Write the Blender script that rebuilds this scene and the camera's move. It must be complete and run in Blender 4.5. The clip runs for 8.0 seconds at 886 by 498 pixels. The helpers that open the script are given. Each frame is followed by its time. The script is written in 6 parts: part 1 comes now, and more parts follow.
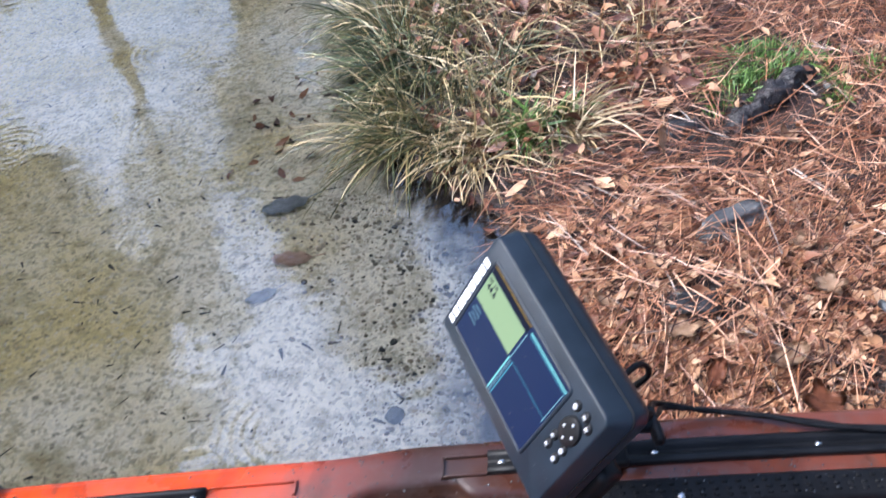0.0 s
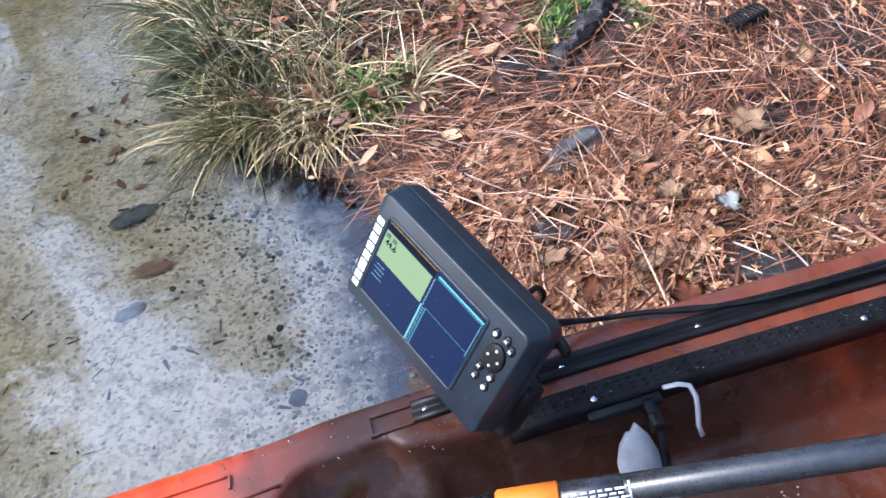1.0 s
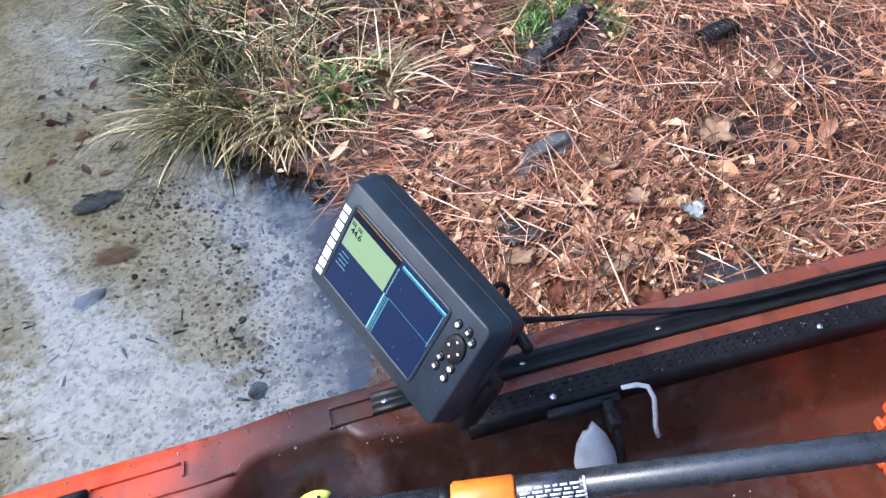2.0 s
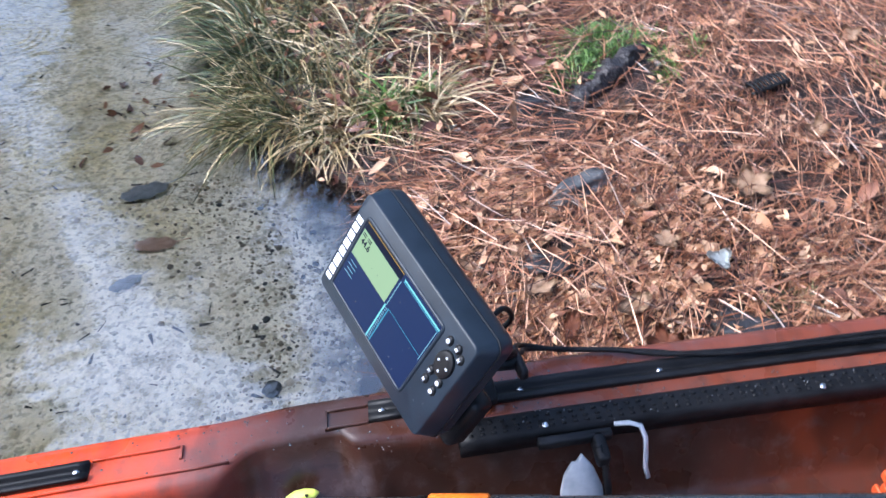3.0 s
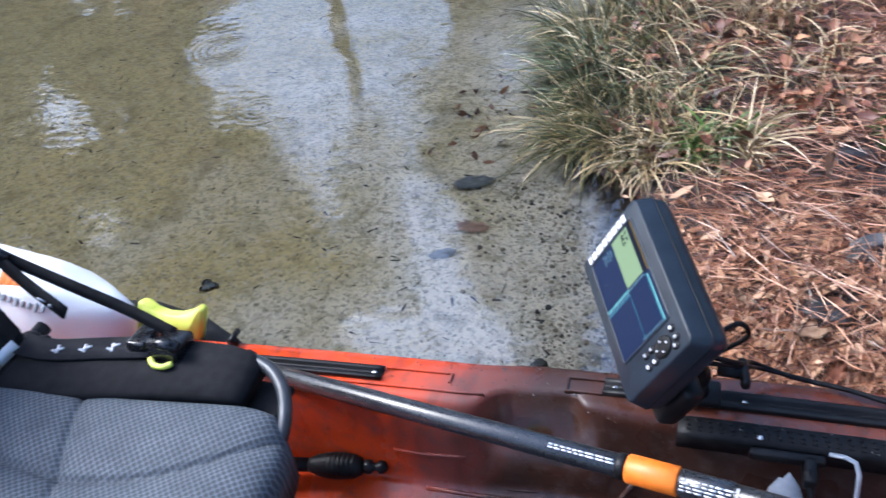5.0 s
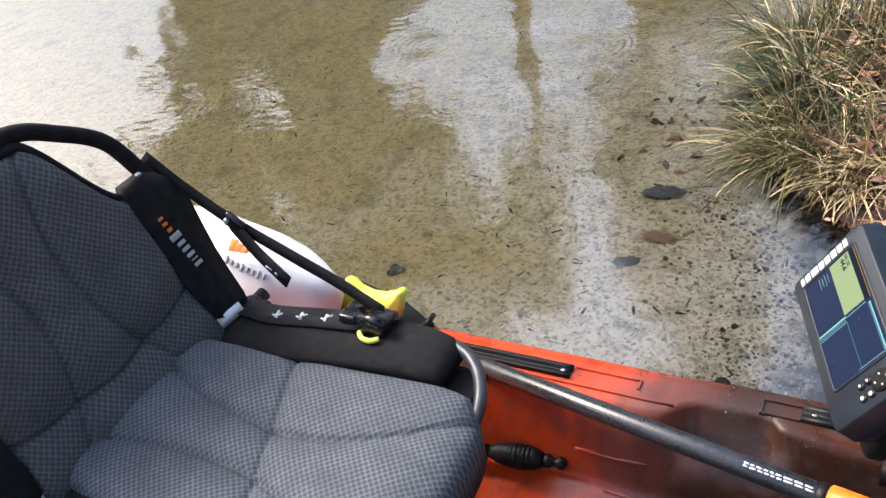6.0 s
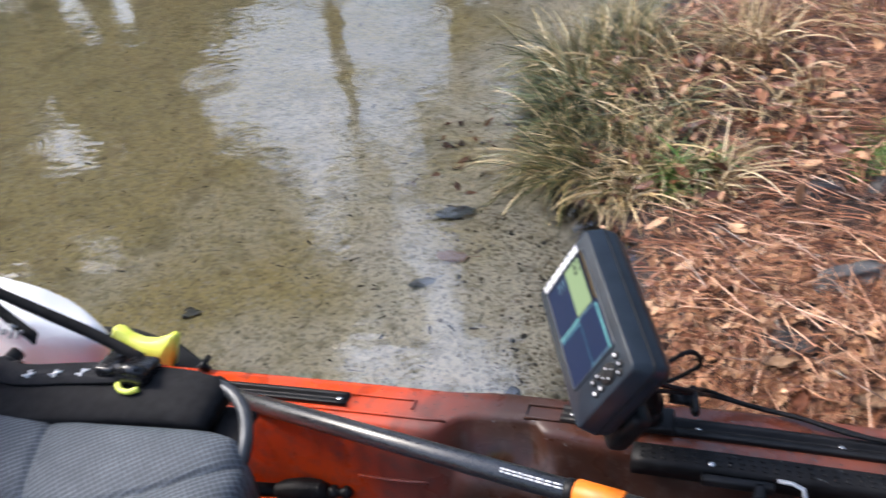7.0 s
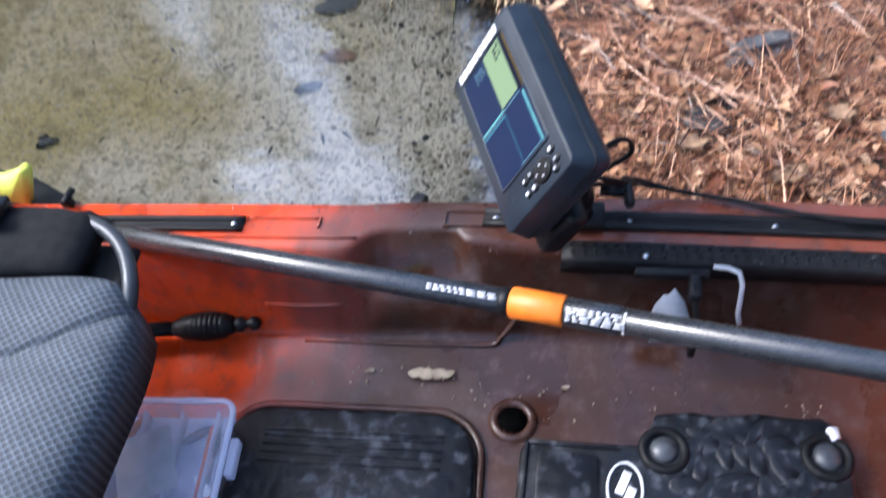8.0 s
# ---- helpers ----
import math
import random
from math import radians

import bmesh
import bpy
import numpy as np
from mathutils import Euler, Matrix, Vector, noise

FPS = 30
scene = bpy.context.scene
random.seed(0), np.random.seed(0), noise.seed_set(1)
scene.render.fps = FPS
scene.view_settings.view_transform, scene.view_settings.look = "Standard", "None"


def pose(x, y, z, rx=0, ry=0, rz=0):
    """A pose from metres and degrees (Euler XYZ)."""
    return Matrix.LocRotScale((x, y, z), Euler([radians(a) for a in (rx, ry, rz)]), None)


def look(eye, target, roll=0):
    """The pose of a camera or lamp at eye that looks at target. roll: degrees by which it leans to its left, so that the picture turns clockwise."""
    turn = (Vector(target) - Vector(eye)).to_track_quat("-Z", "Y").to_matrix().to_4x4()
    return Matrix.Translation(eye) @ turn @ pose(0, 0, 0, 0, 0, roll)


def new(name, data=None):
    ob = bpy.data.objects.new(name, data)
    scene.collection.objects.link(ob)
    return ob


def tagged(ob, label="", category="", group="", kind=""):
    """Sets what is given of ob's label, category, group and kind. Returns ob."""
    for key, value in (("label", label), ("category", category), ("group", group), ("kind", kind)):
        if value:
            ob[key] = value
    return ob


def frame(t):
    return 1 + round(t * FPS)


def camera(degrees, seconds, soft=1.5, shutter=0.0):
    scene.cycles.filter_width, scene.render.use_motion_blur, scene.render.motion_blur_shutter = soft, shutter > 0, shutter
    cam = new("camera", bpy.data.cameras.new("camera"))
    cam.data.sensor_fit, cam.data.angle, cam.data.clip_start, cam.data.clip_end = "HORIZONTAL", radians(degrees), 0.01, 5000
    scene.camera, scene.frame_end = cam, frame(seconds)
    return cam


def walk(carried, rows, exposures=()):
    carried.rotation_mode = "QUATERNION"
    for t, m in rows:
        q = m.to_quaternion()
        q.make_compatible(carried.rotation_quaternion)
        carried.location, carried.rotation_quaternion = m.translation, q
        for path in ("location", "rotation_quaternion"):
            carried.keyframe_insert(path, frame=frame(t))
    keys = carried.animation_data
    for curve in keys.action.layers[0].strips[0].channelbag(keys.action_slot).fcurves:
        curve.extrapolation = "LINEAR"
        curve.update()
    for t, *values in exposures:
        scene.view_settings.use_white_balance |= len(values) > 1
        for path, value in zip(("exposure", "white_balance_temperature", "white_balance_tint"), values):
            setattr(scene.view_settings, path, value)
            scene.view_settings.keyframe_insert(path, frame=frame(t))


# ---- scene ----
cam = camera(57.3, 8.0, soft=1.35, shutter=0.4)
PATH = [
    (0, (0.088, -0.514, 1.157), (-0.095, 0.955, -0.188), -6.8),
    (0.5, (0.032, -0.546, 1.154), (-0.052, 0.877, -0.248), -6.8),
    (1, (0.036, -0.541, 1.167), (0.223, 0.849, -0.258), -7.8),
    (2.5, (0.037, -0.563, 1.153), (0.275, 0.834, -0.259), -1.9),
    (3, (0.076, -0.582, 1.171), (0.231, 0.862, -0.205), -0.6),
    (3.5, (0.141, -0.636, 1.201), (0.06, 0.855, -0.129), -1.9),
    (4, (0.165, -0.721, 1.228), (-0.187, 0.746, -0.085), -5.2),
    (4.2, (0.175, -0.733, 1.233), (-0.234, 0.716, -0.084), -6.5),
    (5.3, (0.132, -0.759, 1.268), (-0.591, 0.618, 0.01), -9.6),
    (5.5, (0.115, -0.772, 1.272), (-0.699, 0.567, 0.029), -10.3),
    (6, (0.115, -0.798, 1.288), (-0.847, 0.458, 0.065), -12.4),
    (6.5, (0.156, -0.785, 1.297), (-0.754, 0.523, 0.089), -11.4),
    (7, (0.223, -0.752, 1.272), (-0.402, 0.701, 0.049), -8.6),
    (7.5, (0.232, -0.723, 1.238), (-0.191, 0.683, -0.119), -7.2),
    (8, (0.16, -0.671, 1.179), (-0.149, 0.511, -0.404), -7.1),
]
walk(cam, [(t, look(eye, target, roll)) for t, eye, target, roll in PATH],
     [(0, 2.0, 5600, 10), (2.5, 2.05, 5400, 10), (4.2, 1.98, 5300, 10), (5.5, 1.8, 5800, 10), (6, 1.93, 6700, 10), (6.5, 2.07, 7400, 10), (7, 1.8, 6300, 10), (7.5, 1.76, 5700, 10), (8, 2.0, 5600, 10)])

# ---- world, sun, exposure ----
world = bpy.data.worlds.new("overcast_sky")
scene.world = world
world.use_nodes = True
wn, wl = world.node_tree.nodes, world.node_tree.links
sky = wn.new("ShaderNodeTexSky")
sky.sky_type = "NISHITA"
sky.sun_disc = False
sky.sun_elevation = radians(45)
sky.sun_rotation = radians(-90)
sky.dust_density = 4.0
grey = wn.new("ShaderNodeHueSaturation")
grey.inputs["Saturation"].default_value = 1.0
wl.new(sky.outputs[0], grey.inputs["Color"])
# an overcast dome is brighter overhead than at the horizon
up_axis = wn.new("ShaderNodeTexCoord")
up_part = wn.new("ShaderNodeSeparateXYZ")
wl.new(up_axis.outputs["Generated"], up_part.inputs[0])
dome = wn.new("ShaderNodeMapRange")
dome.inputs[1].default_value, dome.inputs[2].default_value = 0.0, 1.0
dome.inputs[3].default_value, dome.inputs[4].default_value = 0.32, 2.0
wl.new(up_part.outputs["Z"], dome.inputs[0])
cloud = wn.new("ShaderNodeVectorMath")
cloud.operation = "SCALE"
wl.new(grey.outputs[0], cloud.inputs[0])
wl.new(dome.outputs[0], cloud.inputs["Scale"])
wl.new(cloud.outputs[0], wn["Background"].inputs["Color"])
wn["Background"].inputs["Strength"].default_value = 0.106

sun = new("sun", bpy.data.lights.new("sun", "SUN"))
sun.data.energy = 0.85
sun.data.angle = radians(14)
sun.data.color = (1.0, 0.98, 0.95)
sun.matrix_world = look((-7.0, 0.0, 7.0), (0, 0, 0))


# ---- materials ----
def ramp_node(nt, stops):
    r = nt.nodes.new("ShaderNodeValToRGB")
    while len(r.color_ramp.elements) < len(stops):
        r.color_ramp.elements.new(0.5)
    for e, (p, c) in zip(r.color_ramp.elements, stops):
        e.position = p
        e.color = (*c, 1)
    return r


def mat(name, stops, scale=20.0, rough=0.5, bump=0.2, fine=150.0, metallic=0.0, rough_var=0.15,
        island=0.0, coat=0.0, dist=0.004, spec=0.5, obrand=0.0):
    """A surface with colour by a broad noise, relief by a fine one, and gloss that varies."""
    m = bpy.data.materials.new(name)
    m.use_nodes = True
    nt = m.node_tree
    b = nt.nodes["Principled BSDF"]
    tc = nt.nodes.new("ShaderNodeTexCoord")
    n1 = nt.nodes.new("ShaderNodeTexNoise")
    n1.inputs["Scale"].default_value = scale
    n1.inputs["Detail"].default_value = 6
    n2 = nt.nodes.new("ShaderNodeTexNoise")
    n2.inputs["Scale"].default_value = fine
    n2.inputs["Detail"].default_value = 4
    for n in (n1, n2):
        nt.links.new(tc.outputs["Object"], n.inputs["Vector"])
    fac = n1.outputs["Fac"]
    stretch = nt.nodes.new("ShaderNodeMapRange")
    stretch.inputs[1].default_value, stretch.inputs[2].default_value = 0.3, 0.7
    nt.links.new(fac, stretch.inputs[0])
    fac = stretch.outputs[0]
    if island or obrand:
        src = nt.nodes.new("ShaderNodeNewGeometry") if island else nt.nodes.new("ShaderNodeObjectInfo")
        mix = nt.nodes.new("ShaderNodeMix")
        mix.inputs[0].default_value = island or obrand
        nt.links.new(fac, mix.inputs[2])
        nt.links.new(src.outputs["Random Per Island" if island else "Random"], mix.inputs[3])
        fac = mix.outputs[0]
    r = ramp_node(nt, stops)
    nt.links.new(fac, r.inputs[0])
    nt.links.new(r.outputs[0], b.inputs["Base Color"])
    rr = nt.nodes.new("ShaderNodeMapRange")
    rr.inputs[3].default_value = max(0.02, rough - rough_var)
    rr.inputs[4].default_value = min(1, rough + rough_var)
    nt.links.new(n2.outputs["Fac"], rr.inputs[0])
    nt.links.new(rr.outputs[0], b.inputs["Roughness"])
    b.inputs["Metallic"].default_value = metallic
    b.inputs["Coat Weight"].default_value = coat
    b.inputs["Specular IOR Level"].default_value = spec
    if bump:
        bp = nt.nodes.new("ShaderNodeBump")
        bp.inputs["Strength"].default_value = bump
        bp.inputs["Distance"].default_value = dist
        nt.links.new(n2.outputs["Fac"], bp.inputs["Height"])
        nt.links.new(bp.outputs[0], b.inputs["Normal"])
    return m


def glow(name, colour, strength, base=0.02):
    m = bpy.data.materials.new(name)
    m.use_nodes = True
    b = m.node_tree.nodes["Principled BSDF"]
    b.inputs["Base Color"].default_value = (*[base * c for c in colour], 1)
    b.inputs["Emission Color"].default_value = (*colour, 1)
    b.inputs["Emission Strength"].default_value = strength
    b.inputs["Roughness"].default_value = 0.3
    b.inputs["Specular IOR Level"].default_value = 0.08
    return m


def hull_material():
    m = mat("moulded_hull_plastic", [(0, (0.5, 0.1, 0.03)), (1, (0.5, 0.1, 0.03))], 14, 0.3, 0.25, 260, rough_var=0.16, dist=0.0008, coat=0.14, spec=0.3)
    nt = m.node_tree
    b = nt.nodes["Principled BSDF"]
    tc = nt.nodes["Texture Coordinate"]
    sep = nt.nodes.new("ShaderNodeSeparateXYZ")
    nt.links.new(tc.outputs["Object"], sep.inputs[0])
    nz = nt.nodes.new("ShaderNodeTexNoise")
    nz.inputs["Scale"].default_value = 9.0
    nz.inputs["Detail"].default_value = 7
    nt.links.new(tc.outputs["Object"], nz.inputs["Vector"])
    a = nt.nodes.new("ShaderNodeMath"); a.operation = "MULTIPLY_ADD"
    nt.links.new(nz.outputs["Fac"], a.inputs[0])
    a.inputs[1].default_value = 0.16
    nt.links.new(sep.outputs["X"], a.inputs[2])
    zz = nt.nodes.new("ShaderNodeMath"); zz.operation = "MULTIPLY_ADD"
    nt.links.new(sep.outputs["Z"], zz.inputs[0])
    zz.inputs[1].default_value = -0.35
    nt.links.new(a.outputs[0], zz.inputs[2])
    mr = nt.nodes.new("ShaderNodeMapRange")
    mr.inputs[1].default_value, mr.inputs[2].default_value = -1.0, 1.0
    nt.links.new(zz.outputs[0], mr.inputs[0])
    r = ramp_node(nt, [(0.0, HULL_ORANGE), (0.36, HULL_ORANGE), (0.412, HULL_ROSE), (0.46, HULL_BROWN),
                       (0.73, HULL_BROWN), (0.86, HULL_RUST), (0.96, HULL_ORANGE)])
    nt.links.new(mr.outputs[0], r.inputs[0])
    # forward gunwale's top turns to rust: the extra light it catches, painted in
    zt = nt.nodes.new("ShaderNodeMapRange")
    zt.inputs[1].default_value, zt.inputs[2].default_value, zt.inputs[4].default_value = 0.33, 0.356, 0.85
    nt.links.new(sep.outputs["Z"], zt.inputs[0])
    xt = nt.nodes.new("ShaderNodeMapRange")
    xt.inputs[1].default_value, xt.inputs[2].default_value = 0.1, 0.4
    nt.links.new(a.outputs[0], xt.inputs[0])
    both = nt.nodes.new("ShaderNodeMath"); both.operation = "MULTIPLY"
    nt.links.new(zt.outputs[0], both.inputs[0])
    nt.links.new(xt.outputs[0], both.inputs[1])
    rt = nt.nodes.new("ShaderNodeMix"); rt.data_type = "RGBA"
    nt.links.new(both.outputs[0], rt.inputs[0])
    nt.links.new(r.outputs[0], rt.inputs[6])
    rt.inputs[7].default_value = (0.15, 0.038, 0.02, 1)
    # pale scuffs and dried mud
    st = nt.nodes.new("ShaderNodeTexNoise")
    st.inputs["Scale"].default_value = 38
    st.inputs["Detail"].default_value = 8
    st.inputs["Roughness"].default_value = 0.7
    nt.links.new(tc.outputs["Object"], st.inputs["Vector"])
    sm = nt.nodes.new("ShaderNodeMapRange")
    sm.inputs[1].default_value, sm.inputs[2].default_value = 0.5, 0.68
    sm.inputs[4].default_value = 0.55
    nt.links.new(st.outputs["Fac"], sm.inputs[0])
    mx = nt.nodes.new("ShaderNodeMix"); mx.data_type = "RGBA"
    nt.links.new(sm.outputs[0], mx.inputs[0])
    nt.links.new(rt.outputs[2], mx.inputs[6])
    mx.inputs[7].default_value = (0.075, 0.05, 0.045, 1)
    # dark grime with an olive cast, in blotches drawn out across the hull
    gm = nt.nodes.new("ShaderNodeMapping")
    gm.inputs["Scale"].default_value = (30, 11, 11)
    nt.links.new(tc.outputs["Object"], gm.inputs["Vector"])
    gn = nt.nodes.new("ShaderNodeTexNoise")
    gn.inputs["Scale"].default_value, gn.inputs["Detail"].default_value = 1.0, 7
    nt.links.new(gm.outputs[0], gn.inputs["Vector"])
    gr = nt.nodes.new("ShaderNodeMapRange")
    gr.inputs[1].default_value, gr.inputs[2].default_value, gr.inputs[4].default_value = 0.5, 0.7, 0.4
    nt.links.new(gn.outputs["Fac"], gr.inputs[0])
    gx = nt.nodes.new("ShaderNodeMix"); gx.data_type = "RGBA"
    nt.links.new(gr.outputs[0], gx.inputs[0])
    nt.links.new(mx.outputs[2], gx.inputs[6])
    gx.inputs[7].default_value = (0.014, 0.009, 0.006, 1)
    nt.links.new(gx.outputs[2], b.inputs["Base Color"])
    # standing wet films make the gloss uneven
    wet = nt.nodes.new("ShaderNodeMapRange")
    wet.inputs[1].default_value, wet.inputs[2].default_value = 0.42, 0.6
    wet.inputs[3].default_value, wet.inputs[4].default_value = 0.16, 0.5
    nt.links.new(nz.outputs["Fac"], wet.inputs[0])
    nt.links.new(wet.outputs[0], b.inputs["Roughness"])
    return m


HULL_ORANGE = (0.52, 0.05, 0.008)
HULL_ROSE = (0.17, 0.042, 0.03)
HULL_BROWN = (0.032, 0.0125, 0.0075)
HULL_RUST = (0.085, 0.022, 0.011)
M_HULL = hull_material()
M_RUBBER = mat("black_rubber", [(0, (0.003, 0.003, 0.0035)), (1, (0.009, 0.009, 0.01))], 60, 0.5, 0.3, 400, dist=0.001, spec=0.16)
M_BLACKPL = mat("black_plastic", [(0, (0.003, 0.003, 0.0035)), (1, (0.01, 0.01, 0.011))], 40, 0.45, 0.2, 500, dist=0.0006, spec=0.2)
M_WETBLACK = mat("wet_black_plastic", [(0, (0.002, 0.0022, 0.003)), (0.6, (0.005, 0.0055, 0.007)), (1, (0.05, 0.054, 0.064))], 48, 0.38, 0.5, 55, rough_var=0.26, dist=0.004, spec=0.32)
M_UNIT = mat("charcoal_housing", [(0, (0.006, 0.01, 0.016)), (1, (0.013, 0.02, 0.03))], 30, 0.4, 0.25, 700, dist=0.0004, spec=0.3)
M_SHAFT = mat("carbon_fibre_shaft", [(0, (0.009, 0.01, 0.012)), (1, (0.022, 0.024, 0.028))], 80, 0.3, 0.2, 300, coat=0.35, dist=0.0004)
M_ORANGEBAND = mat("orange_band", [(0, (0.6, 0.13, 0.006)), (1, (0.7, 0.18, 0.01))], 60, 0.45, 0.15, 500, dist=0.0004)
M_WHITE = mat("white_print", [(0, (0.5, 0.51, 0.53)), (1, (0.6, 0.6, 0.62))], 90, 0.5, 0.1, 400, dist=0.0003)
M_STEEL = mat("screw_steel", [(0, (0.5, 0.5, 0.52)), (1, (0.7, 0.7, 0.72))], 90, 0.28, 0.1, 500, metallic=1.0, dist=0.0003)
M_MESH = mat("grey_seat_mesh", [(0, (0.066, 0.08, 0.098)), (1, (0.108, 0.127, 0.15))], 25, 0.75, 0.3, 500, dist=0.001)
M_MESHDARK = mat("dark_seat_mesh", [(0, (0.062, 0.066, 0.071)), (1, (0.105, 0.11, 0.117))], 22, 0.7, 0.3, 500, dist=0.001)


def weave(m, dark, pitch=110.0, upright=False):
    """Adds the open honeycomb of spacer mesh to a cloth."""
    nt = m.node_tree
    b = nt.nodes["Principled BSDF"]
    tc = nt.nodes["Texture Coordinate"]
    vo = nt.nodes.new("ShaderNodeTexVoronoi")
    vo.inputs["Scale"].default_value = pitch
    vo.inputs["Randomness"].default_value = 0.1
    vo.voronoi_dimensions = "2D"
    axes = nt.nodes.new("ShaderNodeSeparateXYZ")
    plane = nt.nodes.new("ShaderNodeCombineXYZ")
    nt.links.new(tc.outputs["Object"], axes.inputs[0])
    nt.links.new(axes.outputs["Y"], plane.inputs[0])
    nt.links.new(axes.outputs["Z" if upright else "X"], plane.inputs[1])
    turn = nt.nodes.new("ShaderNodeMapping")
    turn.inputs["Rotation"].default_value = (0, 0, radians(45))
    nt.links.new(plane.outputs[0], turn.inputs["Vector"])
    nt.links.new(turn.outputs[0], vo.inputs["Vector"])
    mr = nt.nodes.new("ShaderNodeMapRange")
    mr.inputs[1].default_value, mr.inputs[2].default_value = 0.34, 0.5
    mr.inputs[3].default_value, mr.inputs[4].default_value = 0.8, 0.0
    nt.links.new(vo.outputs["Distance"], mr.inputs[0])
    mx = nt.nodes.new("ShaderNodeMix"); mx.data_type = "RGBA"
    nt.links.new(mr.outputs[0], mx.inputs[0])
    nt.links.new(b.inputs["Base Color"].links[0].from_socket, mx.inputs[6])
    mx.inputs[7].default_value = (*dark, 1)
    nt.links.new(mx.outputs[2], b.inputs["Base Color"])
    bp = nt.nodes["Bump"]
    bp.inputs["Strength"].default_value = 0.6
    bp.inputs["Distance"].default_value = 0.002
    nt.links.new(vo.outputs["Distance"], bp.inputs["Height"])


weave(M_MESH, (0.022, 0.026, 0.032), 150.0)
weave(M_MESHDARK, (0.024, 0.026, 0.029), 150.0, True)
M_WEB = mat("black_webbing", [(0, (0.005, 0.005, 0.006)), (1, (0.013, 0.013, 0.0145))], 60, 0.85, 0.4, 900, dist=0.0008, spec=0.2)
M_TUBE = mat("grey_tube", [(0, (0.03, 0.034, 0.04)), (1, (0.05, 0.055, 0.062))], 40, 0.4, 0.1, 500, metallic=0.3, dist=0.0004)
M_BAG = mat("white_coated_cloth", [(0, (0.76, 0.77, 0.8)), (1, (0.85, 0.85, 0.86))], 9, 0.5, 0.4, 40, dist=0.004)
M_YELLOW = mat("fluorescent_yellow_plastic", [(0, (0.58, 0.64, 0.06)), (1, (0.72, 0.77, 0.16))], 40, 0.4, 0.1, 500, dist=0.0004)
M_GREYPL = mat("pale_grey_plastic", [(0, (0.19, 0.205, 0.23)), (1, (0.28, 0.295, 0.32))], 60, 0.5, 0.2, 300, dist=0.0006)
M_NEEDLE = mat("dry_pine_needles", [(0, (0.016, 0.008, 0.005)), (0.28, (0.09, 0.031, 0.015)), (0.55, (0.25, 0.102, 0.048)), (0.8, (0.37, 0.18, 0.098)), (1, (0.62, 0.42, 0.28))], 6, 0.34, 0, 300, island=0.88)
M_LEAF = mat("dead_leaves", [(0, (0.03, 0.014, 0.009)), (0.25, (0.17, 0.062, 0.03)), (0.55, (0.38, 0.2, 0.1)), (1, (0.6, 0.42, 0.27))], 30, 0.6, 0.4, 260, island=0.75, dist=0.001)
M_RUSSET = mat("russet_leaves", [(0, (0.02, 0.009, 0.007)), (0.35, (0.09, 0.03, 0.017)), (0.7, (0.23, 0.088, 0.042)), (1, (0.4, 0.24, 0.14))], 30, 0.5, 0.4, 260, island=0.8, dist=0.001)
M_BLADE = mat("grass_blades", [(0, (0.012, 0.017, 0.006)), (0.28, (0.042, 0.052, 0.012)), (0.5, (0.12, 0.108, 0.032)), (0.72, (0.29, 0.215, 0.095)), (1, (0.58, 0.47, 0.29))], 5, 0.5, 0, 200, island=0.8)
M_STRAW = mat("straw_blades", [(0, (0.06, 0.045, 0.016)), (0.35, (0.24, 0.165, 0.07)), (0.7, (0.46, 0.35, 0.19)), (1, (0.66, 0.56, 0.38))], 5, 0.5, 0, 200, island=0.85)
M_RUSH = mat("dark_rushes", [(0, (0.01, 0.02, 0.008)), (0.6, (0.045, 0.07, 0.022)), (1, (0.16, 0.17, 0.07))], 5, 0.5, 0, 200, island=0.8)
M_FRESH = mat("fresh_grass_blades", [(0, (0.035, 0.085, 0.012)), (1, (0.12, 0.21, 0.035))], 5, 0.5, 0, 200, island=0.8)
M_STONE = mat("grey_stone", [(0, (0.025, 0.025, 0.028)), (0.6, (0.07, 0.07, 0.07)), (1, (0.2, 0.195, 0.19))], 25, 0.6, 0.8, 90, dist=0.004)
M_WETSTONE = mat("dark_wet_stone", [(0, (0.008, 0.008, 0.009)), (1, (0.028, 0.027, 0.027))], 25, 0.45, 0.8, 90, dist=0.004)
M_WOOD = mat("rotten_dark_wood", [(0, (0.006, 0.005, 0.006)), (0.6, (0.018, 0.014, 0.014)), (1, (0.05, 0.042, 0.04))], 30, 0.55, 1.0, 120, dist=0.006)
M_BARK = mat("pine_bark", [(0, (0.03, 0.022, 0.016)), (1, (0.12, 0.085, 0.06))], 8, 0.85, 0.8, 25, dist=0.03)
M_CROWN = mat("pine_foliage", [(0, (0.015, 0.03, 0.01)), (1, (0.05, 0.08, 0.025))], 2, 0.7, 0, 30, island=0.7)


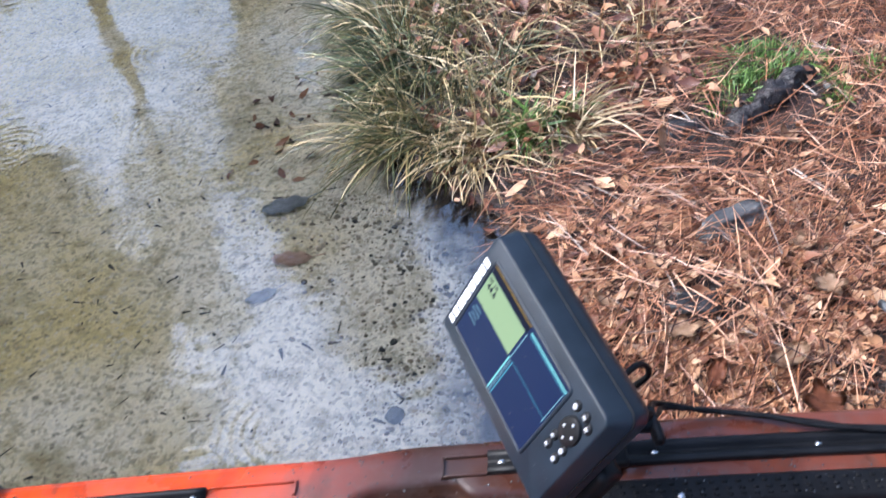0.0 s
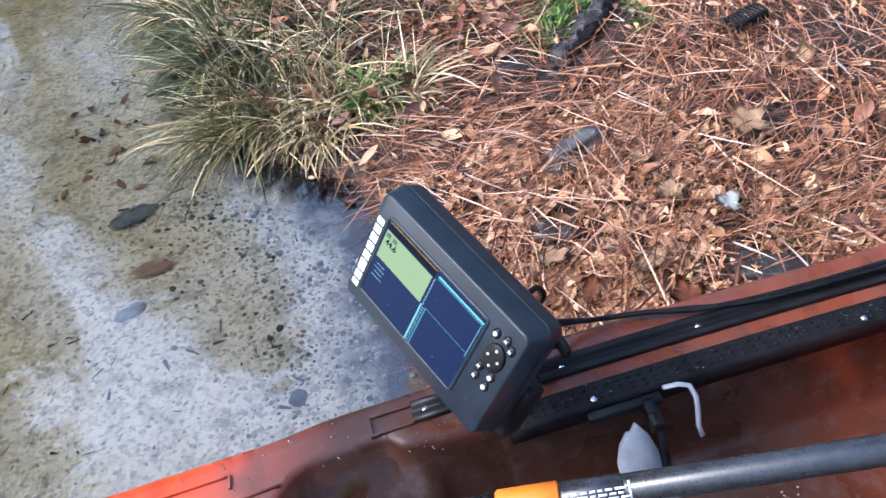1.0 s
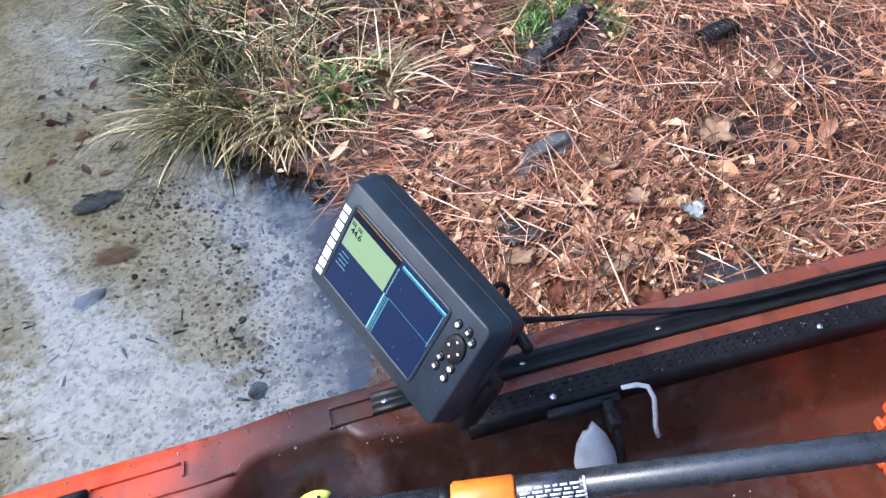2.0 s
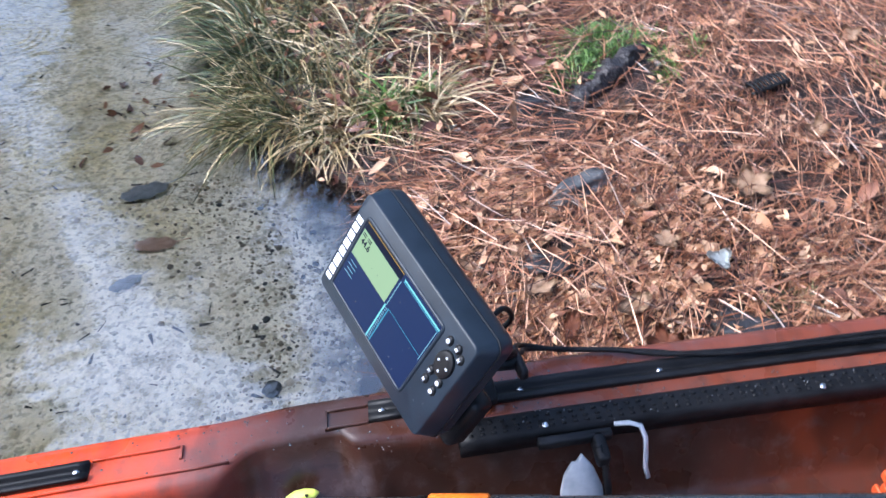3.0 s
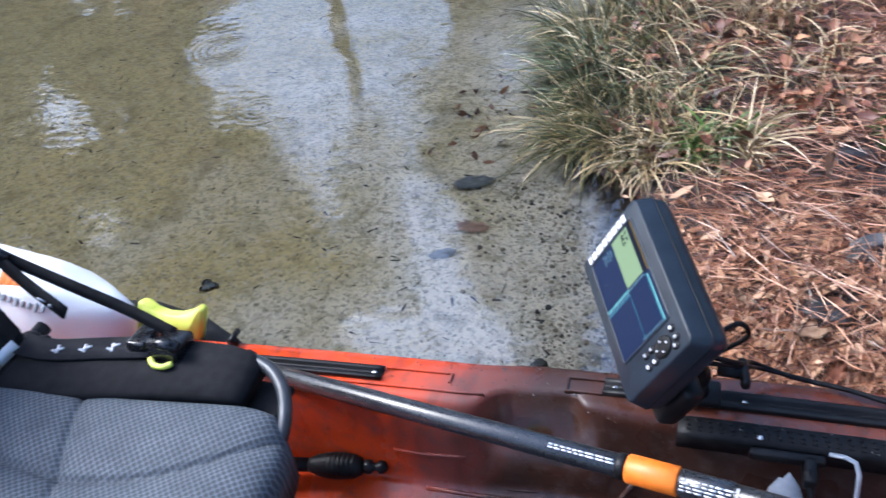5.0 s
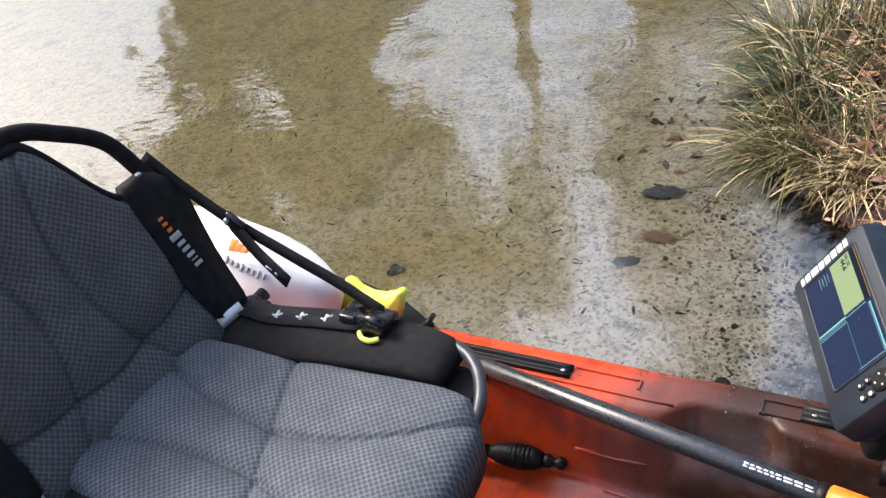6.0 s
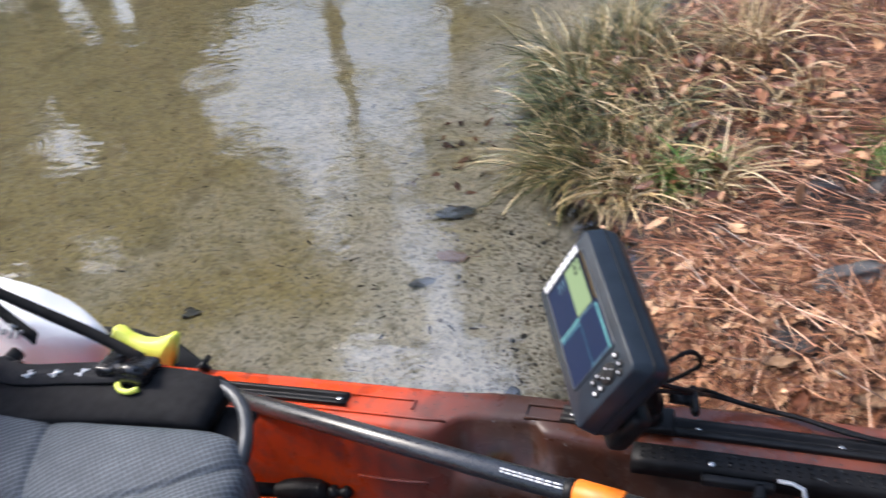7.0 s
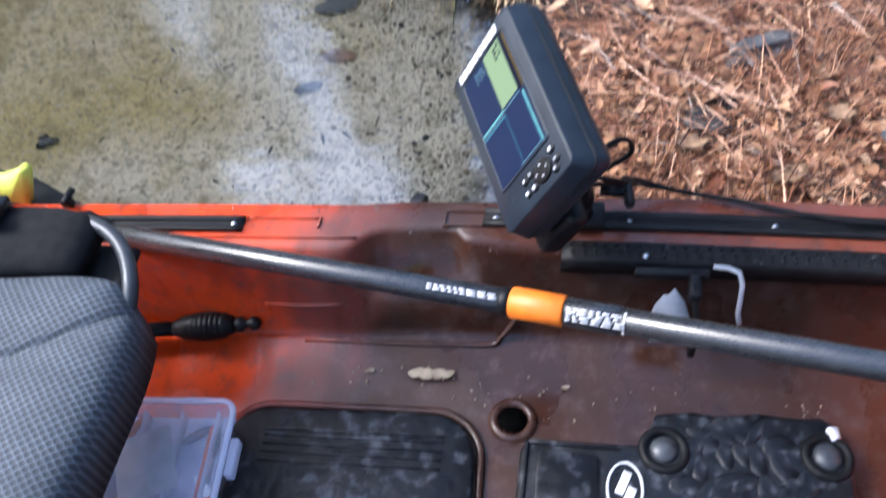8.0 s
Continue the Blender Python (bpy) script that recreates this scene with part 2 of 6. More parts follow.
def ground_material():
    m = mat("shore_ground", [(0, (0.012, 0.009, 0.008)), (0.5, (0.022, 0.013, 0.01)), (1, (0.045, 0.023, 0.015))], 14, 0.7, 0.8, 90, dist=0.01)
    nt = m.node_tree
    b = nt.nodes["Principled BSDF"]
    soil = b.inputs["Base Color"].links[0].from_socket
    tc = nt.nodes["Texture Coordinate"]
    def noise_tex(scale, detail=6, rough=0.5):
        n = nt.nodes.new("ShaderNodeTexNoise")
        n.inputs["Scale"].default_value, n.inputs["Detail"].default_value = scale, detail
        n.inputs["Roughness"].default_value = rough
        nt.links.new(tc.outputs["Object"], n.inputs["Vector"])
        return n.outputs["Fac"]
    def mixed(fac, a, bb, lo, hi, top=1.0):
        mr = nt.nodes.new("ShaderNodeMapRange")
        mr.inputs[1].default_value, mr.inputs[2].default_value, mr.inputs[4].default_value = lo, hi, top
        nt.links.new(fac, mr.inputs[0])
        x = nt.nodes.new("ShaderNodeMix"); x.data_type = "RGBA"
        nt.links.new(mr.outputs[0], x.inputs[0])
        for s, v in ((6, a), (7, bb)):
            if isinstance(v, tuple):
                x.inputs[s].default_value = (*v, 1)
            else:
                nt.links.new(v, x.inputs[s])
        return x.outputs[2]
    sep = nt.nodes.new("ShaderNodeSeparateXYZ")
    nt.links.new(tc.outputs["Object"], sep.inputs[0])
    # bed pales towards the bank: sand, with the sky's reflection lightened into its colour
    patch = nt.nodes.new("ShaderNodeMath"); patch.operation = "MULTIPLY_ADD"
    nt.links.new(sep.outputs["X"], patch.inputs[0])
    patch.inputs[1].default_value = -0.28
    nt.links.new(noise_tex(3.0), patch.inputs[2])
    sand = mixed(patch.outputs[0], SAND_GLARE, ALGAE, 0.58, 0.86)
    peb = nt.nodes.new("ShaderNodeTexVoronoi")
    peb.inputs["Scale"].default_value = 130
    nt.links.new(tc.outputs["Object"], peb.inputs["Vector"])
    hue = nt.nodes.new("ShaderNodeSeparateColor")
    nt.links.new(peb.outputs["Color"], hue.inputs[0])
    sand = mixed(hue.outputs[0], sand, (0.16, 0.145, 0.115), 0.55, 1.0, 0.65)
    sand = mixed(hue.outputs[1], sand, (0.6, 0.57, 0.5), 0.72, 1.0, 0.6)
    sand = mixed(noise_tex(6.5, 7, 0.6), sand, (0.25, 0.205, 0.1), 0.54, 0.7, 0.6)
    sand = mixed(noise_tex(24, 8, 0.65), sand, (0.26, 0.21, 0.11), 0.5, 0.7, 0.7)
    sand = mixed(noise_tex(75, 5, 0.6), sand, (0.07, 0.058, 0.04), 0.58, 0.68, 0.7)
    sand = mixed(noise_tex(110, 3, 0.5), sand, (0.5, 0.45, 0.36), 0.68, 0.76, 0.7)
    wob = nt.nodes.new("ShaderNodeMath"); wob.operation = "MULTIPLY_ADD"
    nt.links.new(noise_tex(18), wob.inputs[0])
    wob.inputs[1].default_value = 0.016
    nt.links.new(sep.outputs["Z"], wob.inputs[2])
    nt.links.new(mixed(wob.outputs[0], sand, soil, -0.012, 0.0), b.inputs["Base Color"])
    return m


SAND_GLARE, ALGAE = (0.78, 0.72, 0.60), (0.6, 0.5, 0.255)
M_GROUND = ground_material()


def water_material():
    m = bpy.data.materials.new("clear_lake_water")
    m.use_nodes = True
    nt = m.node_tree
    nt.nodes.remove(nt.nodes["Principled BSDF"])
    tr = nt.nodes.new("ShaderNodeBsdfTransparent")
    tr.inputs[0].default_value = (0.96, 0.945, 0.87, 1)
    gl = nt.nodes.new("ShaderNodeBsdfGlossy")
    gl.inputs["Roughness"].default_value = 0.04
    gl.inputs["Color"].default_value = (1, 1, 1, 1)
    fr = nt.nodes.new("ShaderNodeFresnel")
    fr.inputs["IOR"].default_value = 1.9
    tc = nt.nodes.new("ShaderNodeTexCoord")
    nz = nt.nodes.new("ShaderNodeTexNoise")
    nz.inputs["Scale"].default_value = 16
    nz.inputs["Detail"].default_value = 3
    nt.links.new(tc.outputs["Object"], nz.inputs["Vector"])
    bp = nt.nodes.new("ShaderNodeBump")
    bp.inputs["Strength"].default_value = 0.12
    bp.inputs["Distance"].default_value = 0.003
    nt.links.new(nz.outputs["Fac"], bp.inputs["Height"])
    nt.links.new(bp.outputs[0], gl.inputs["Normal"])
    nt.links.new(bp.outputs[0], fr.inputs["Normal"])
    mx = nt.nodes.new("ShaderNodeMixShader")
    nt.links.new(fr.outputs[0], mx.inputs[0])
    nt.links.new(tr.outputs[0], mx.inputs[1])
    nt.links.new(gl.outputs[0], mx.inputs[2])
    nt.links.new(mx.outputs[0], nt.nodes["Material Output"].inputs[0])
    return m


M_WATER = water_material()


# ---- building helpers ----
def link_mesh(name, me, material, parent=None, label="", smooth=True):
    if material:
        me.materials.append(material)
    if smooth:
        me.shade_smooth()
    ob = new(name, me)
    if parent:
        ob.parent = parent
    if label:
        ob["label"] = label
    return ob


def part(name, bm, material, parent=None, label="", smooth=True):
    me = bpy.data.meshes.new(name)
    bmesh.ops.recalc_face_normals(bm, faces=bm.faces)
    bm.to_mesh(me)
    bm.free()
    return link_mesh(name, me, material, parent, label, smooth)


def sheet(name, verts, faces, material, parent=None, label="", smooth=True):
    me = bpy.data.meshes.new(name)
    me.from_pydata([tuple(v) for v in verts], [], [tuple(f) for f in faces])
    return link_mesh(name, me, material, parent, label, smooth)


def thing(name, label, category, group="", m=None):
    ob = new(name)
    ob.empty_display_size = 0.05
    if m:
        ob.matrix_world = m
    return tagged(ob, label, category, group)


def box(bm, size, m=Matrix(), bevel=0.0, seg=2):
    r = bmesh.ops.create_cube(bm, size=1, matrix=m @ Matrix.Diagonal((*size, 1)))
    if bevel:
        es = list({e for v in r["verts"] for e in v.link_edges})
        bmesh.ops.bevel(bm, geom=es, offset=bevel, segments=seg, affect="EDGES", profile=0.5)
    return bm


def cyl(bm, r1, r2, h, m=Matrix(), n=20):
    bmesh.ops.create_cone(bm, cap_ends=True, segments=n, radius1=r1, radius2=r2, depth=h, matrix=m)
    return bm


def ball(bm, r, m=Matrix(), u=16, v=10):
    bmesh.ops.create_uvsphere(bm, u_segments=u, v_segments=v, radius=r, matrix=m)
    return bm


def tube(bm, pts, radius, n=10, closed=False, flat=1.0):
    """A round bar along pts; radius may be a function of the step 0..1."""
    pts = [Vector(p) for p in pts]
    k = len(pts)
    rings = []
    up = Vector((0.13, 0.21, 0.97))
    for i, p in enumerate(pts):
        a = pts[(i - 1) % k] if closed or i else p
        b = pts[(i + 1) % k] if closed or i < k - 1 else p
        d = (b - a).normalized()
        s = d.cross(up).normalized()
        w = s.cross(d).normalized()
        r = radius(i / max(1, k - 1)) if callable(radius) else radius
        rings.append([bm.verts.new(p + (s * math.cos(q) + w * math.sin(q) * flat) * r)
                      for q in (2 * math.pi * j / n for j in range(n))])
    for i in range(k if closed else k - 1):
        A, B = rings[i], rings[(i + 1) % k]
        for j in range(n):
            bm.faces.new((A[j], A[(j + 1) % n], B[(j + 1) % n], B[j]))
    if not closed:
        bm.faces.new(rings[0][::-1])
        bm.faces.new(rings[-1])
    return bm


def curve_pts(ctrl, n=24):
    """A smooth line through a few points."""
    c = [Vector(p) for p in ctrl]
    c = [c[0] * 2 - c[1]] + c + [c[-1] * 2 - c[-2]]
    out = []
    segs = len(c) - 3
    for i in range(segs):
        p0, p1, p2, p3 = c[i:i + 4]
        for j in range(n // segs + 1):
            t = j / (n // segs + 1)
            out.append(0.5 * ((2 * p1) + (p2 - p0) * t + (2 * p0 - 5 * p1 + 4 * p2 - p3) * t * t + (3 * p1 - p0 - 3 * p2 + p3) * t ** 3))
    out.append(c[-2])
    return out


def strap(bm, pts, width, thick, side=(0, 0, 1)):
    """A flat band along pts, its width along side."""
    side = Vector(side).normalized()
    pts = [Vector(p) for p in pts]
    rings = []
    for i, p in enumerate(pts):
        d = (pts[min(i + 1, len(pts) - 1)] - pts[max(i - 1, 0)]).normalized()
        s = (side - d * side.dot(d)).normalized() * width / 2
        w = d.cross(s).normalized() * thick / 2
        rings.append([bm.verts.new(p + a) for a in (s + w, s - w, -s - w, -s + w)])
    for A, B in zip(rings, rings[1:]):
        for j in range(4):
            bm.faces.new((A[j], A[(j + 1) % 4], B[(j + 1) % 4], B[j]))
    bm.faces.new(rings[0][::-1])
    bm.faces.new(rings[-1])
    return bm


def rounded_rect(w, h, r, n=6):
    pts = []
    for cx, cy, a0 in ((w / 2 - r, h / 2 - r, 0), (-w / 2 + r, h / 2 - r, 90), (-w / 2 + r, -h / 2 + r, 180), (w / 2 - r, -h / 2 + r, 270)):
        for i in range(n + 1):
            a = radians(a0 + 90 * i / n)
            pts.append((cx + r * math.cos(a), cy + r * math.sin(a)))
    return pts


def loft(bm, rings, cap0=True, cap1=True):
    vs = [[bm.verts.new(p) for p in ring] for ring in rings]
    n = len(vs[0])
    for A, B in zip(vs, vs[1:]):
        for j in range(n):
            bm.faces.new((A[j], A[(j + 1) % n], B[(j + 1) % n], B[j]))
    if cap0:
        bm.faces.new(vs[0][::-1])
    if cap1:
        bm.faces.new(vs[-1])
    return bm


def slab(bm, w, h, r, depth, m=Matrix(), edge=0.003, n=6):
    """A plate with rounded corners and softened rims, from z 0 to depth."""
    rings = []
    for ins, z in ((edge, 0), (0, edge), (0, depth - edge), (edge * 0.3, depth - edge * 0.3), (edge, depth)):
        rings.append([m @ Vector((x, y, z)) for x, y in rounded_rect(w - 2 * ins, h - 2 * ins, max(0.0005, r - ins), n)])
    return loft(bm, rings)


# ---- ground, water ----
NEAR_LAND = [(0.06, 0.1), (0.07, 0.45), (0.06, 0.74), (-0.04, 0.93), (-0.15, 1.06), (-0.25, 1.28), (-0.33, 1.6), (-0.3, 1.95),
             (-0.1, 2.25), (0.6, 2.7), (2, 3.2), (7, 4.2), (60, 9), (60, -60), (3, -60), (2.6, -6), (2.4, -0.2), (1.5, 0.02), (0.3, 0.06)]
FAR_LAND = [(-70, 7), (-14, 7.5), (-7, 8.5), (0, 9.4), (8, 8.5), (60, 14), (60, 90), (-70, 90)]


def signed_distance(X, Y, poly):
    """Distance to the rim of poly: positive inside."""
    best = np.full(X.shape, 1e9)
    inside = np.zeros(X.shape, bool)
    n = len(poly)
    for i in range(n):
        (ax, ay), (bx, by) = poly[i], poly[(i + 1) % n]
        dx, dy = bx - ax, by - ay
        t = np.clip(((X - ax) * dx + (Y - ay) * dy) / (dx * dx + dy * dy), 0, 1)
        best = np.minimum(best, np.hypot(X - ax - t * dx, Y - ay - t * dy))
        cross = ((ay > Y) != (by > Y)) & (X < (bx - ax) * (Y - ay) / (by - ay + 1e-12) + ax)
        inside ^= cross
    return np.where(inside, best, -best)


def smooth01(t):
    t = np.clip(t, 0, 1)
    return t * t * (3 - 2 * t)


def wavy(X, Y, seed, lengths, amp):
    rs = np.random.RandomState(seed)
    z = np.zeros(np.shape(X))
    for L in lengths:
        for _ in range(4):
            a, p = rs.uniform(0, 6.28, 2)
            k = 6.28 / (L * rs.uniform(0.7, 1.4))
            z = z + np.sin((X * math.cos(a) + Y * math.sin(a)) * k + p) * L
    return z * amp


def ground_height(X, Y):
    X, Y = np.asarray(X, float), np.asarray(Y, float)
    d = signed_distance(X, Y, NEAR_LAND) + wavy(X, Y, 3, (0.16, 0.07), 0.05)
    f = signed_distance(X, Y, FAR_LAND)
    land = 0.004 + 0.055 * smooth01(d / 0.22) + 0.055 * smooth01((d - 0.1) / 0.9) + wavy(X, Y, 5, (0.5, 0.2, 0.09), 0.007)
    bed = -0.004 - 0.022 * smooth01(-d / 0.2) - 0.012 * np.clip(-d - 0.3, 0, 3) - 0.06 * np.clip(-d - 3.3, 0, 6) + wavy(X, Y, 8, (0.3, 0.1), 0.003) * smooth01(-d / 0.2)
    z = np.where(d > 0, land, bed)
    return np.where(f > -4, np.maximum(z, -0.5 + 0.7 * smooth01((f + 4) / 6) + 0.1 * np.clip(f, 0, 20)), z)


def axis(lo, hi, step, far):
    """Grid lines: close between lo and hi, then wider and wider to far."""
    mid = list(np.arange(lo, hi + step / 2, step))
    out, s = [mid[-1]], step
    while out[-1] < far:
        s *= 1.25
        out.append(out[-1] + s)
    low, s = [mid[0]], step
    while low[-1] > -far:
        s *= 1.25
        low.append(low[-1] - s)
    return np.array(low[:0:-1] + mid + out[1:])


def grid_sheet(name, xs, ys, height, material):
    X, Y = np.meshgrid(xs, ys)
    Z = height(X, Y)
    nx, ny = len(xs), len(ys)
    verts = np.stack([X.ravel(), Y.ravel(), Z.ravel()], 1)
    i = (np.arange(ny - 1)[:, None] * nx + np.arange(nx - 1)[None, :]).ravel()
    faces = np.stack([i, i + 1, i + nx + 1, i + nx], 1)
    me = bpy.data.meshes.new(name)
    me.from_pydata(verts.tolist(), [], faces.tolist())
    return link_mesh(name, me, material)


ground = grid_sheet("ground", axis(-2.2, 2.2, 0.016, 300), axis(-0.3, 2.9, 0.016, 300), ground_height, M_GROUND)
tagged(ground, "sandy lake bed rising to a dark soil bank", "ground", kind="structure")

RINGS = [(-0.62, 1.5, 0.016, 0.10), (-0.47, 1.16, 0.013, 0.09), (-0.75, 0.95, 0.014, 0.08), (-0.95, 1.7, 0.018, 0.13), (-0.72, 0.62, 0.013, 0.08),
         (-0.62, 0.28, 0.013, 0.08), (-0.33, 0.30, 0.015, 0.1), (-1.25, 1.2, 0.016, 0.1), (-0.2, 0.6, 0.012, 0.06), (-1.0, 2.2, 0.02, 0.15),
         (-1.6, 1.6, 0.02, 0.14), (-0.52, 1.9, 0.018, 0.12), (-1.5, 2.4, 0.02, 0.16), (-0.25, 0.85, 0.011, 0.06), (-0.85, 1.25, 0.014, 0.1), (-2.1, 1.0, 0.02, 0.15)]


def water_height(X, Y):
    z = wavy(X, Y, 21, (0.35, 0.14), 0.0006) + wavy(X, Y, 22, (0.05,), 0.0009)
    fade = smooth01((3.4 - np.hypot(X + 1, Y - 1)) / 1.2)
    z = z * (0.25 + 0.75 * fade)
    for x, y, k, r in RINGS:
        d = np.hypot(X - x, Y - y)
        z = z + 0.0007 * np.sin(d * 6.283 / (k * 1.35)) * np.exp(-((d - 0.55 * r) / (0.42 * r)) ** 2)
    return z


water = grid_sheet("water", axis(-2.6, 0.3, 0.0075, 300), axis(-0.1, 2.8, 0.0075, 300), water_height, M_WATER)
tagged(water, "clear shallow lake water with raindrop rings", "water", kind="structure")


# ---- kayak ----
def y_rim(x):
    """Outer line of the far gunwale."""
    c = max(-1.0, min(1.0, x))
    bulge = 0.008 * float(smooth01(np.array((x + 0.14) / 0.11)))
    return 0.022 + bulge + 0.068 * c - 0.03 * c * c


HALF = 0.41


def y_mid(x):
    return y_rim(max(-0.9, min(0.9, x))) - HALF


def taper(x):
    t = max(0.0, abs(x - 0.1) - 0.85) / 1.0
    return max(0.02, 1 - t ** 2.0)


def lip(x):
    """Width of the gunwale's flat top: wide beside the seat, cut back at the hand recess."""
    def st(a, b):
        return float(smooth01(np.array((x - a) / (b - a))))
    return 0.088 - 0.03 * st(-0.135, -0.085) + 0.02 * st(0.008, 0.03)


def hull_profile(x):
    w = lip(x)
    f = taper(x)
    deep = 1 - float(smooth01(np.array((abs(x - 0.1) - 0.95) / 0.25)))
    fl = 0.18 * deep + 0.352 * (1 - deep)
    rz = 0.205 * deep + 0.353 * (1 - deep)
    prof = [(0.41, -0.085), (0.25, -0.082), (0.12, -0.05), (0.03, 0.06), (0.004, 0.2), (-0.002, 0.30), (-0.001, 0.336), (0.002, 0.349), (0.008, 0.357),
            (0.016, 0.36), (0.026, 0.36), (w - 0.014, 0.36), (w - 0.006, 0.358), (w, 0.352), (w + 0.005, 0.34 * deep + 0.352 * (1 - deep)),
            (w + 0.012, 0.29 * deep + 0.352 * (1 - deep)), (0.118, 0.225 * deep + 0.352 * (1 - deep)), (0.124, rz + 0.003), (0.131, rz), (0.15, rz - 0.006),
            (0.19, fl + 0.004), (0.23, fl), (0.32, fl), (0.41, fl - 0.003)]
    out = 0.016 * float(smooth01(np.array((x - 0.03) / 0.22)))
    for i in range(3, 10):
        prof[i] = (prof[i][0] - out, prof[i][1])
    pk = float(np.clip((x + 0.13) / 0.045, 0, 1)) * (1 - float(np.clip((x - 0.045) / 0.02, 0, 1))) * deep
    if pk > 0:
        prof[14] = (w + 0.004, prof[14][1] * (1 - pk) + 0.302 * pk)
        prof[15] = (prof[15][0] * (1 - pk) + 0.112 * pk, prof[15][1] * (1 - pk) + 0.292 * pk)
    up = 0.10 * (1 - f)
    ym = y_mid(x)
    k = f
    far = [(ym + (HALF - s) * k, z + (up if z > 0.1 else up * 0.8)) for s, z in prof]
    near = [(2 * ym - y, z) for y, z in far]
    return far + near[-2:0:-1]


M_HOLE_SHADE = mat("painted_hole_shade", [(0, (0.001, 0.001, 0.001)), (1, (0.002, 0.002, 0.002))], 60, 0.9, 0, 100, rough_var=0.05, spec=0.0)


def build_kayak():
    kayak = thing("kayak", "orange and dark brown moulded plastic fishing kayak afloat beside the bank", "kayak")
    xs = list(np.arange(-1.74, -0.5, 0.06)) + list(np.arange(-0.5, 0.2, 0.0125)) + list(np.arange(0.2, 0.8, 0.03)) + list(np.arange(0.8, 1.94, 0.06))
    bm = bmesh.new()
    loft(bm, [[(x, y, z) for y, z in hull_profile(x)] for x in xs])
    part("hull", bm, M_HULL, kayak, "orange plastic fading to dark brown, wet and scuffed")

    def along(x0, x1, s0, s1, z0, z1, n=20, r=0.002):
        bm = bmesh.new()
        rings = []
        for i in range(n + 1):
            x = x0 + (x1 - x0) * i / n
            y = y_rim(x)
            ring = [(s0, z0), (s0, z1 - r), (s0 + r, z1), (s1 - r, z1), (s1, z1 - r), (s1, z0)]
            rings.append([(x, y - s, z) for s, z in ring])
        return loft(bm, rings)

    def channel(x0, x1, s0, s1):
        """An accessory rail: base, two lips and a slot between."""
        bm = bmesh.new()
        rings = []
        m, h = (s0 + s1) / 2, 0.0045
        for i in range(25):
            x = x0 + (x1 - x0) * i / 24
            y = y_rim(x)
            ring = [(s0, 0.358), (s0, 0.3665), (s0 + 0.001, 0.3675), (m - h, 0.3675), (m - h, 0.362), (m + h, 0.362), (m + h, 0.3675), (s1 - 0.001, 0.3675), (s1, 0.3665), (s1, 0.358)]
            rings.append([(x, y - s, z) for s, z in ring])
        return loft(bm, rings)

    part("accessory_rail", channel(-0.56, -0.272, 0.036, 0.060), M_BLACKPL, kayak, "black slotted rail")
    part("accessory_rail", channel(0.046, 1.0, 0.024, 0.052), M_BLACKPL, kayak, "black slotted rail")
    # moulded borders round the rails
    for x0, x1, s0, s1 in ((-0.27, -0.172, 0.034, 0.0365), (-0.172, -0.169, 0.034, 0.052), (-0.5, -0.115, 0.0665, 0.0695),
                           (-0.003, 0.046, 0.026, 0.0285), (-0.003, 0.046, 0.0505, 0.053), (-0.006, -0.003, 0.026, 0.053)):
        part("moulded_bead", along(x0, x1, s0, s1, 0.356, 0.3635, 12, 0.0008), M_HULL, kayak)
    strip = part("edge_strip", along(0.15, 1.0, 0.068, 0.103, 0.335, 0.3635, 40, 0.005), M_RUBBER, kayak, "black rubber edge strip with studs")
    bm = bmesh.new()
    for i in range(60):
        x = 0.16 + i * 0.014
        for s in (0.079, 0.087, 0.094):
            box(bm, (0.0055, 0.0028, 0.0016), pose(x + 0.003 * (s > 0.08), y_rim(x) - s, 0.364))
    part("studs", bm, M_RUBBER, strip)["kind"] = "stuff"
    for x, s, z in ((-0.285, 0.048, 0.3635), (0.062, 0.039, 0.3635), (0.232, 0.039, 0.3635), (0.41, 0.039, 0.3635), (0.252, 0.094, 0.3645), (0.6, 0.094, 0.3645), (0.8, 0.039, 0.3635)):
        bm = bmesh.new()
        ball(bm, 0.0042, pose(x, y_rim(x) - s, z) @ Matrix.Diagonal((1, 1, 0.5, 1)), 10, 6)
        part("screw", bm, M_STEEL, kayak, "bright screw head")
    bm = bmesh.new()
    box(bm, (0.018, 0.012, 0.012), pose(-0.532, -0.036, 0.366), 0.003)
    cyl(bm, 0.005, 0.005, 0.03, pose(-0.532, -0.03, 0.372, 80, 0, 10))
    part("pad_eye", bm, M_BLACKPL, kayak)

    # scupper's raised collar, with a near-black disc painting the shade in its hole
    bm = bmesh.new()
    n = 28
    prof = [(0.034, 0.1785), (0.030, 0.186), (0.024, 0.188), (0.0195, 0.184), (0.0185, 0.17), (0.0175, 0.08)]
    rings = [[(0.103 + r * math.cos(6.2832 * i / n), -0.20 + r * math.sin(6.2832 * i / n), z) for i in range(n)] for r, z in prof]
    loft(bm, rings, False, True)
    part("scupper_collar", bm, M_HULL, kayak)
    bm = bmesh.new()
    cyl(bm, 0.0186, 0.0186, 0.003, pose(0.103, -0.2, 0.182))
    part("scupper_shade_disc", bm, M_HOLE_SHADE, kayak, "near-black disc painted for the shade in the scupper")
    # small moulded ribs on the inner wall
    for x0, x1, z in ((-0.25, -0.14, 0.262), (-0.2, 0.06, 0.208)):
        bm = bmesh.new()
        tube(bm, curve_pts([(x0, y_rim(x0) - 0.108, z), ((x0 + x1) / 2, y_rim(x0) - 0.106, z + 0.001), (x1, y_rim(x1) - 0.106, z)], 8), 0.003, 8)
